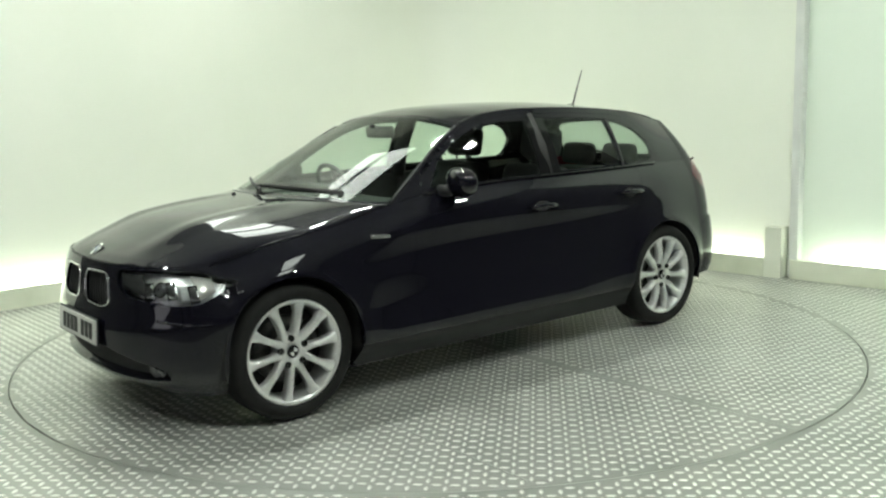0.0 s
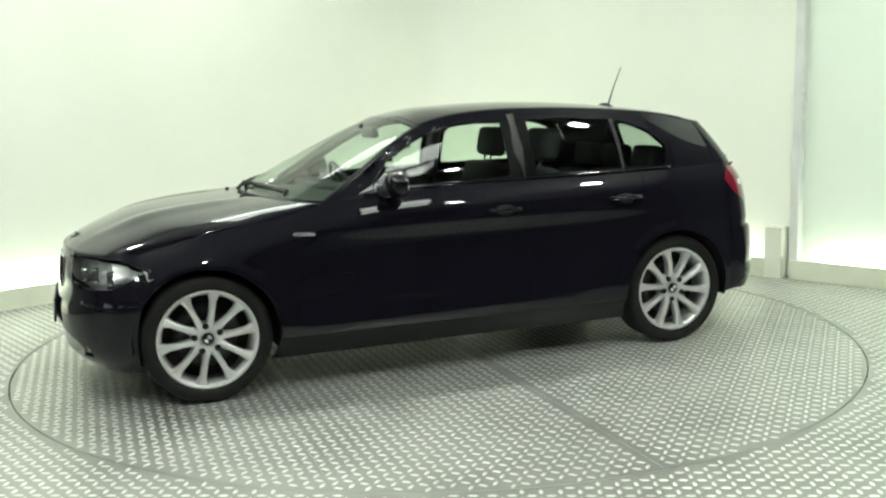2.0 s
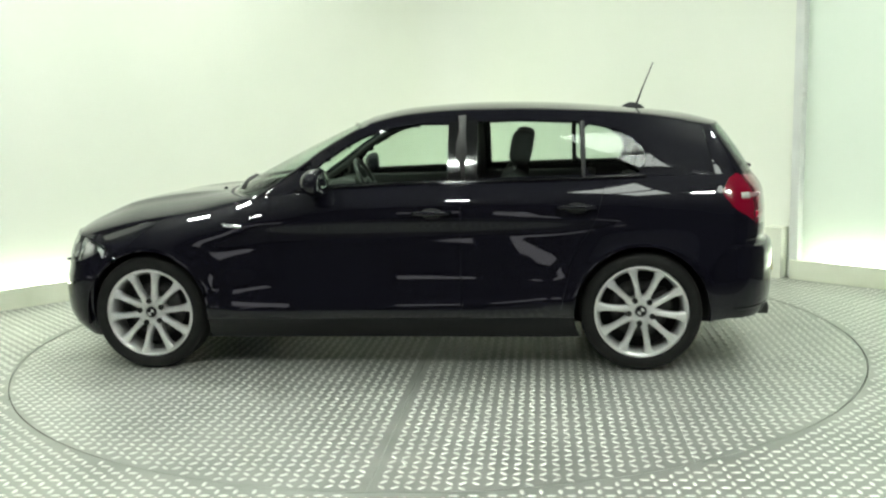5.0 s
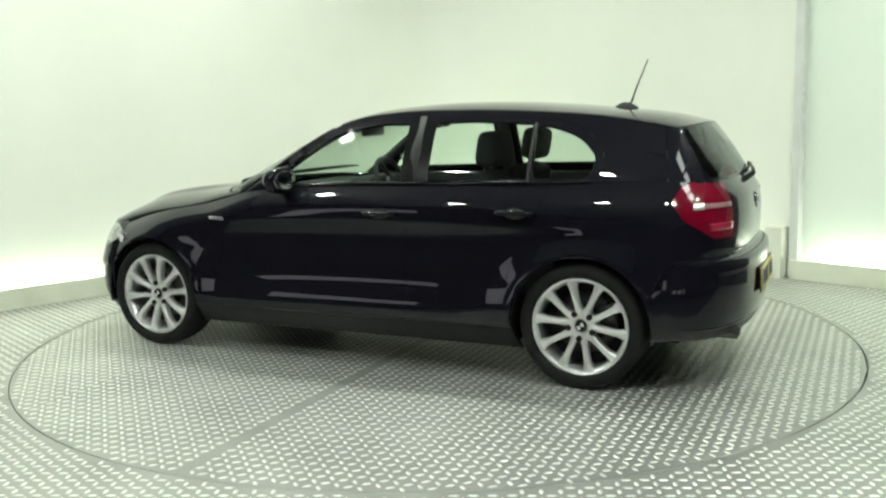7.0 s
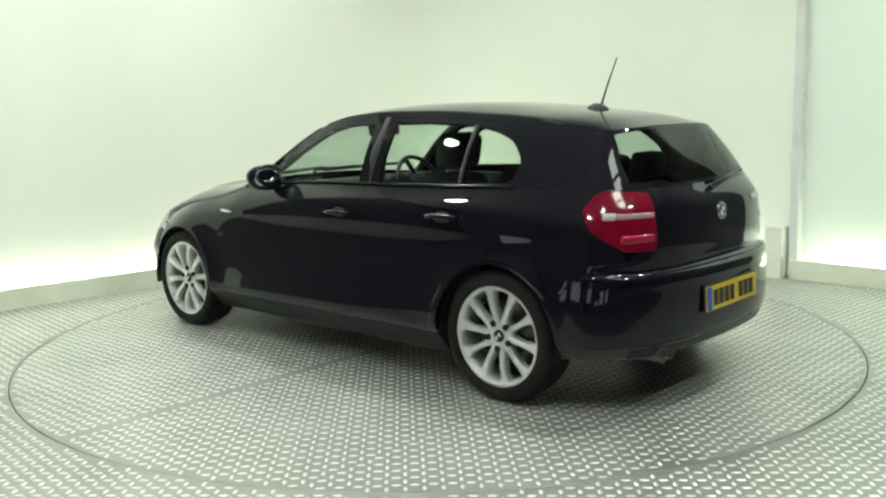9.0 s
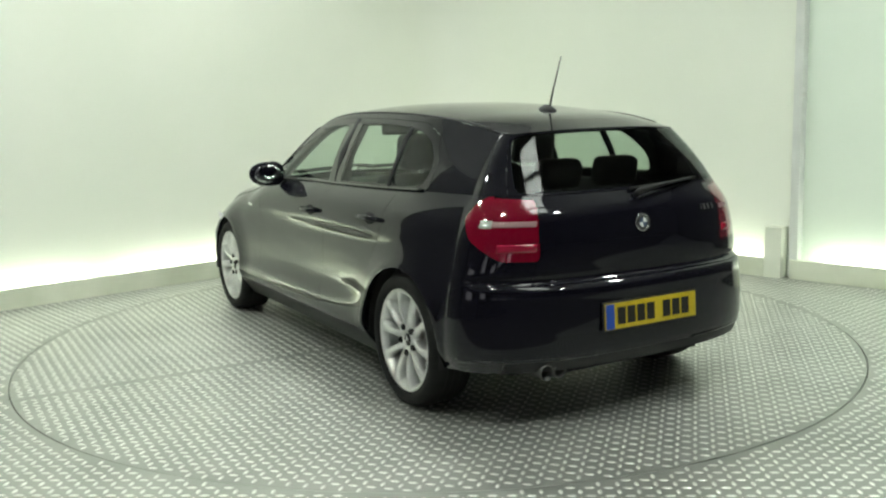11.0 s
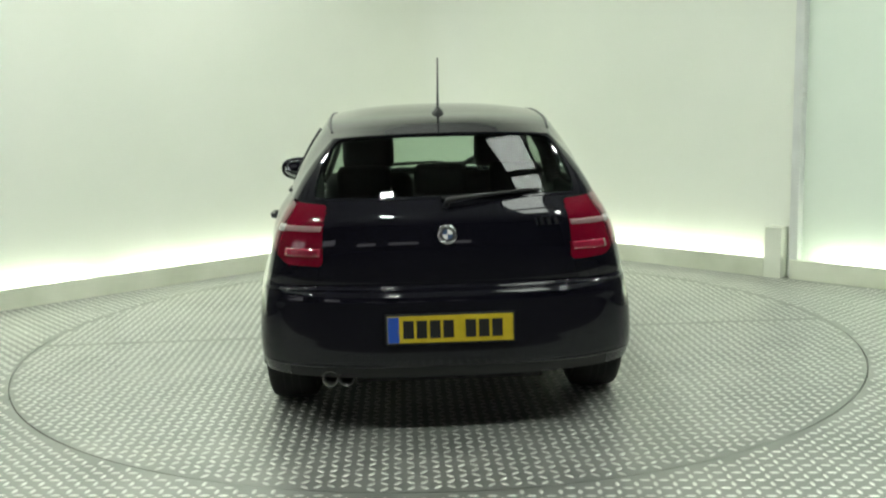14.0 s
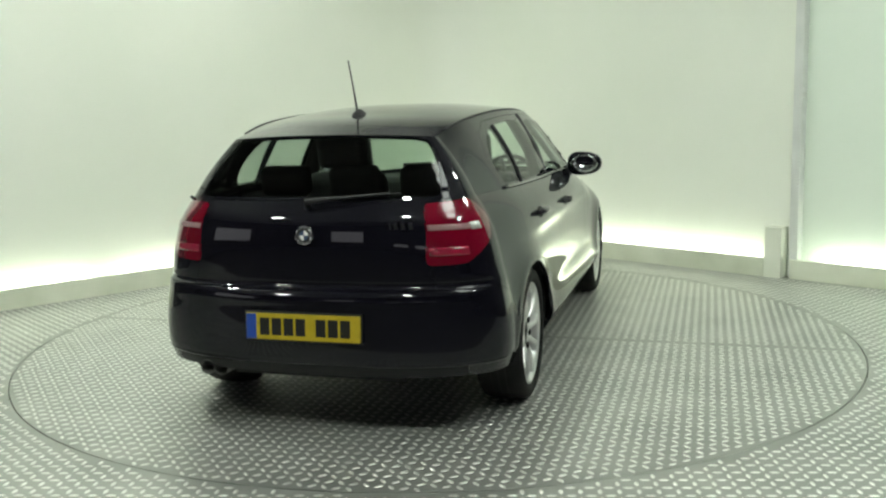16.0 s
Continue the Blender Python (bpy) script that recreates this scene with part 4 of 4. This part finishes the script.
    # kidney grille
    outline = rounded([(2.725, 0.565), (2.735, 0.692), (3.005, 0.690), (2.995, 0.545), (2.81, 0.538)], 0.05)
    bm = bmesh.new()
    pts = [on_body(p[0], p[1], s, 0.002).translation for p in outline]
    tube(bm, pts + [pts[0]], 0.0055, 8, False)
    kid = part("kidney_grille", bm, CHROME, bumper_front, "chrome-framed kidney grille")
    for q in np.linspace(2.75, 2.98, 9):
        bm = bmesh.new()
        tube(bm, [on_body(q, z, s, -0.012).translation for z in np.linspace(0.55, 0.685, 5)], 0.0045, 5)
        part("grille_slat", bm, TRIM, kid)
    # bumper crease, reflectors
    part("bumper_strip", skin(-1.86, -2.9, 0.322, 0.334, s, 0.0015, 0.006, 30, 3), PAINT, bumper_rear)
    part("bumper_strip", skin(1.88, 2.30, 0.492, 0.504, s, 0.0015, 0.005, 24, 3, 0.512, 0.524), PAINT, bumper_front)
    # front wiper
    bm = bmesh.new()
    y0, y1 = (0.52, -0.08) if s > 0 else (-0.05, -0.62)
    base = Vector((1.0 - 0.3 * (y0 / 0.74) ** 2, y0, 0.968))
    tip = Vector((0.97 - 0.3 * (y1 / 0.74) ** 2, y1, 0.992))
    tube(bm, [base + Vector((0.02, 0, -0.01)), base + Vector((0, 0, 0.018)), base.lerp(tip, 0.45) + Vector((0.015, 0, 0.018)), tip + Vector((0, 0, 0.014))], [0.011, 0.010, 0.008, 0.005], 6)
    wiper = part("front_wiper", bm, TRIM, car, "black windscreen wiper")
    bm = bmesh.new()
    tube(bm, [base.lerp(tip, k) + Vector((0.012 * math.sin(k * 3.14), 0, 0.006)) for k in np.linspace(0.1, 1.08, 8)], 0.006, 6)
    part("blade", bm, RUBBER, wiper)
    # washer jets on the bonnet
    bm = bmesh.new()
    p = hood([1.2], [0.93])[0]
    ring(bm, [(0.001, 0.012), (0.009, 0.009), (0.014, 0.0), (0.001, -0.004)], 14, Matrix.Translation((p[0], s * p[1], p[2])))
    part("washer_jet", bm, TRIM, [o for o in car.children if o.name.startswith("bonnet")][0])


def badge(name, m, r, parent):
    bm = bmesh.new()
    ring(bm, [(r * 0.72, 0.003), (r * 0.8, 0.005), (r * 0.95, 0.004), (r, 0.0), (r, -0.004), (r * 0.72, -0.004)], 36, m)
    b = part(name, bm, CHROME, parent, "round silver badge")
    bm = bmesh.new()
    ring(bm, [(0.0005, 0.0015), (r * 0.73, 0.0015), (r * 0.73, -0.003), (0.0005, -0.003)], 30, m)
    part("badge_face", bm, PLATE_INK, b)
    for a, mat in ((0, BADGE_WHITE), (90, BADGE_BLUE), (180, BADGE_WHITE), (270, BADGE_BLUE)):
        bm = bmesh.new()
        vs = [bm.verts.new(m @ Vector((0, 0, 0.0035)))] + [bm.verts.new(m @ Vector((r * 0.52 * math.cos(radians(a + k)), r * 0.52 * math.sin(radians(a + k)), 0.003))) for k in range(0, 91, 15)]
        for k in range(1, len(vs) - 1):
            bm.faces.new((vs[0], vs[k], vs[k + 1]))
        part("badge_quarter", bm, mat, b, smooth=False)


rear_face = Matrix.Translation((float(TAIL(0.875)) - 0.004, 0, 0.875)) @ Matrix(((0, 0, -1), (-1, 0, 0), (0, 1, 0))).to_4x4() @ pose(0, 0, 0, -4)
badge("badge", rear_face, 0.041, tailgate)
hood_ob = [o for o in car.children if o.name.startswith("bonnet")][0]
p = hood([math.pi / 2], [0.055])[0]
badge("badge", Matrix.Translation((p[0], 0, p[2] + 0.003)) @ Matrix(((0, 0, 1), (1, 0, 0), (0, 1, 0))).to_4x4() @ pose(0, 0, 0, -48), 0.038, hood_ob)


def number_plate(name, x, z, way, mat, tilt, bars, label, parent, blue):
    """A plate 0.52 m wide with plain bars for its characters. way: 1 at the nose, -1 at the tail."""
    m = Matrix.Translation((x, 0, z)) @ Matrix(((0, 0, way), (way, 0, 0), (0, 1, 0))).to_4x4() @ pose(0, 0, 0, tilt)
    bm = bmesh.new()
    box(bm, (-0.26, -0.056, -0.008), (0.26, 0.056, 0.0), m, 0.002)
    pl = part(name, bm, mat, parent, label, False)
    if blue:
        bm = bmesh.new()
        box(bm, (-0.258, -0.054, 0.0), (-0.212, 0.054, 0.0012), m)
        part("band", bm, PLATE_BLUE, pl, "blue end band", False)
    for b in bars:
        bm = bmesh.new()
        box(bm, (b, -0.037, 0.0), (b + 0.044, 0.037, 0.0014), m)
        part("bar", bm, PLATE_INK, pl, smooth=False)
    bm = bmesh.new()
    box(bm, (-0.268, -0.064, -0.014), (0.268, 0.064, -0.006), m, 0.003)
    part("plate_holder", bm, TRIM, pl, smooth=False)


MARKS = (-0.195, -0.140, -0.085, -0.030, 0.062, 0.117, 0.172)
number_plate("rear_number_plate", float(TAIL(0.492)) - 0.012, 0.492, -1, YELLOW, -3, MARKS, "yellow rear number plate with black characters", bumper_rear, True)
number_plate("front_number_plate", float(NOSE(0.44)) + 0.012, 0.425, 1, PLATE_WHITE, -4, MARKS, "white front number plate with dark characters", bumper_front, False)
# model lettering on the tailgate as bars
for k, (y, w) in enumerate(((-0.405, 0.007), (-0.430, 0.017), (-0.462, 0.017), (-0.496, 0.017))):
    bm = bmesh.new()
    q = XR - ARC * math.acos(min(1, (abs(y) / 0.79) ** (2.75 / 2)))
    m = on_body(q, 0.912, -1, 0.001)
    box(bm, (-w / 2, -0.014, 0.0), (w / 2, 0.014, 0.003), m)
    part("lettering_bar", bm, CHROME, tailgate, smooth=False)
# rear wiper
bm = bmesh.new()
tube(bm, [(-1.995, 0.0, 0.985), (-2.03, -0.005, 1.012), (-2.015, -0.12, 1.026), (-1.972, -0.36, 1.045)], [0.016, 0.014, 0.009, 0.005], 7)
wiper = part("rear_wiper", bm, TRIM, tailgate, "black rear wiper")
bm = bmesh.new()
tube(bm, [(-1.992 + 0.035 * k * k, 0.02 - 0.42 * k, 1.020 + 0.022 * k) for k in np.linspace(0, 1, 7)], 0.007, 6)
part("blade", bm, RUBBER, wiper)
# aerial
bm = bmesh.new()
ring(bm, [(0.001, 0.030), (0.012, 0.027), (0.028, 0.012), (0.036, 0.0), (0.036, -0.016), (0.001, -0.016)], 24, Matrix.Translation((-1.352, 0, 1.366)) @ Matrix.Diagonal((2.0, 0.8, 1, 1)))
aerial = part("roof_aerial", bm, TRIM, car, "black roof aerial with a thin mast")
bm = bmesh.new()
tube(bm, [(-1.378, 0, 1.38), (-1.410, 0, 1.47), (-1.472, 0, 1.620)], [0.006, 0.0045, 0.003], 8)
part("mast", bm, TRIM, aerial)
# twin exhaust
for y in (0.440, 0.508):
    bm = bmesh.new()
    ring(bm, [(0.030, 0.0), (0.034, 0.0), (0.034, -0.18), (0.030, -0.18)], 24, Matrix.Translation((-2.035, y, 0.272)) @ pose(0, 0, 0, 0, -90, 0))
    part("exhaust_pipe", bm, DISC, bumper_rear, "dull metal exhaust tailpipe")

# ---- car: interior ----
def cushion(bm, lo, hi, m, r=0.05):
    made = set(bm.verts)
    box(bm, lo, hi, m)
    mine = [v for v in bm.verts if v not in made]
    edges = list({e for v in mine for e in v.link_edges})
    bmesh.ops.bevel(bm, geom=edges, offset=r, segments=4, affect="EDGES", profile=0.55)
    return bm


def front_seat(y):
    bm = bmesh.new()
    cushion(bm, (-0.27, -0.25, -0.02), (0.27, 0.25, 0.16), pose(-0.22, y, 0.36, 0, -8), 0.06)
    seat = part("front_seat", bm, FABRIC, car, "dark cloth front seat")
    bm = bmesh.new()
    cushion(bm, (-0.09, -0.24, 0.0), (0.06, 0.24, 0.60), pose(-0.50, y, 0.46, 0, -16), 0.06)
    part("backrest", bm, FABRIC, seat)
    bm = bmesh.new()
    cushion(bm, (-0.065, -0.14, 0.0), (0.055, 0.14, 0.19), pose(-0.69, y, 1.07, 0, -10), 0.05)
    part("headrest", bm, FABRIC, seat)
    for e in (-0.05, 0.05):
        bm = bmesh.new()
        tube(bm, [(-0.66, y + e, 1.0), (-0.69, y + e, 1.10)], 0.007, 8)
        part("headrest_post", bm, CHROME, seat)


front_seat(0.36)
front_seat(-0.36)
bm = bmesh.new()
cushion(bm, (-0.25, -0.66, 0), (0.25, 0.66, 0.18), pose(-0.98, 0, 0.40, 0, -6), 0.06)
bench = part("rear_bench", bm, FABRIC, car, "dark cloth rear bench")
bm = bmesh.new()
cushion(bm, (-0.08, -0.65, 0), (0.07, 0.65, 0.52), pose(-1.24, 0, 0.46, 0, -20), 0.06)
part("backrest", bm, FABRIC, bench)
for y in (0.36, 0.0, -0.36):
    bm = bmesh.new()
    cushion(bm, (-0.05, -0.125, 0), (0.05, 0.125, 0.145), pose(-1.425, y, 0.985, 0, -12), 0.04)
    part("headrest", bm, FABRIC, bench)
bm = bmesh.new()
box(bm, (-1.93, -0.56, 0.915), (-1.46, 0.56, 0.935), None, 0.006)
part("parcel_shelf", bm, DASH, car)
bm = bmesh.new()
cushion(bm, (0.44, -0.70, 0.60), (0.92, 0.70, 0.925), None, 0.05)
cushion(bm, (0.34, -0.62, 0.84), (0.52, -0.14, 0.955), None, 0.04)
dash = part("dashboard", bm, DASH, car, "dark moulded dashboard")
bm = bmesh.new()
wm = pose(0.30, -0.37, 0.90, 0, -64)
tube(bm, [wm @ Vector((0.185 * math.cos(a), 0.185 * math.sin(a), 0)) for a in np.linspace(0, 2 * math.pi, 40)], 0.015, 8, False)
sw = part("steering_wheel", bm, TRIM, car, "black steering wheel")
bm = bmesh.new()
ring(bm, [(0.001, 0.02), (0.06, 0.015), (0.075, -0.01), (0.001, -0.03)], 24, wm)
for a in (0.3, math.pi - 0.3, -math.pi / 2):
    tube(bm, [wm @ Vector((0.05 * math.cos(a), 0.05 * math.sin(a), 0)), wm @ Vector((0.18 * math.cos(a), 0.18 * math.sin(a), 0))], 0.016, 6)
part("boss", bm, TRIM, sw)
bm = bmesh.new()
cushion(bm, (-0.02, -0.125, -0.035), (0.02, 0.125, 0.035), pose(0.24, 0, 1.262, 0, 8, 0), 0.018)
rm = part("interior_mirror", bm, TRIM, car, "black interior mirror")
bm = bmesh.new()
tube(bm, [(0.25, 0, 1.275), (0.30, 0, 1.30)], 0.014, 8)
part("stalk", bm, TRIM, rm)
for s in (1, -1):
    bm = bmesh.new()
    cushion(bm, (-0.40, -0.02, 0.30), (0.55, 0.02, 0.955), pose(0, s * 0.735, 0), 0.015)
    part("door_card", bm, DASH, doors["front", s])
    bm = bmesh.new()
    cushion(bm, (-1.18, -0.02, 0.45), (-0.42, 0.02, 0.965), pose(0, s * 0.735, 0), 0.015)
    part("door_card", bm, DASH, doors["rear", s])
    bm = bmesh.new()
    xs = np.linspace(0.66, -1.55, 40)
    tube(bm, [(x, s * (float(RAIL_Y(x)) - 0.035), float(RAIL_Z(x)) - 0.035) for x in xs], 0.022, 6)
    part("roof_rail_lining", bm, DASH, car)
    bm = bmesh.new()
    tube(bm, [(-0.40, s * 0.715, 0.95), (-0.40, s * 0.66, 1.15), (-0.40, s * 0.55, 1.33)], [0.05, 0.045, 0.04], 6)
    part("pillar_lining", bm, DASH, car)


# ---- what moves ----
TURN = [(0.0, -141.5), (0.5, -146.0), (1.0, -150.5), (1.5, -154.95), (2.0, -159.45), (2.5, -163.9), (3.0, -168.36), (3.5, -172.8), (4.0, -177.3),
        (4.5, -181.95), (5.0, -186.65), (5.5, -191.4), (6.0, -196.1), (6.5, -200.8), (7.0, -205.35), (7.5, -209.83), (8.0, -214.3), (8.5, -218.72), (9.0, -223.2),
        (9.5, -227.6), (10.0, -231.95), (10.5, -236.3), (11.0, -240.7), (11.5, -245.0), (12.0, -249.5), (12.5, -254.1), (13.0, -258.75), (13.5, -263.35),
        (14.0, -268.0), (14.5, -272.65), (15.0, -277.3), (15.5, -281.92), (16.0, -286.56)]
CAR_OFFSET = pose(0.168, 0.018, 0)


def motions():
    walk(turntable, [(t, pose(0, 0, 0, 0, 0, a)) for t, a in TURN])
    walk(car, [(t, pose(0, 0, 0, 0, 0, a) @ CAR_OFFSET) for t, a in TURN])


motions()
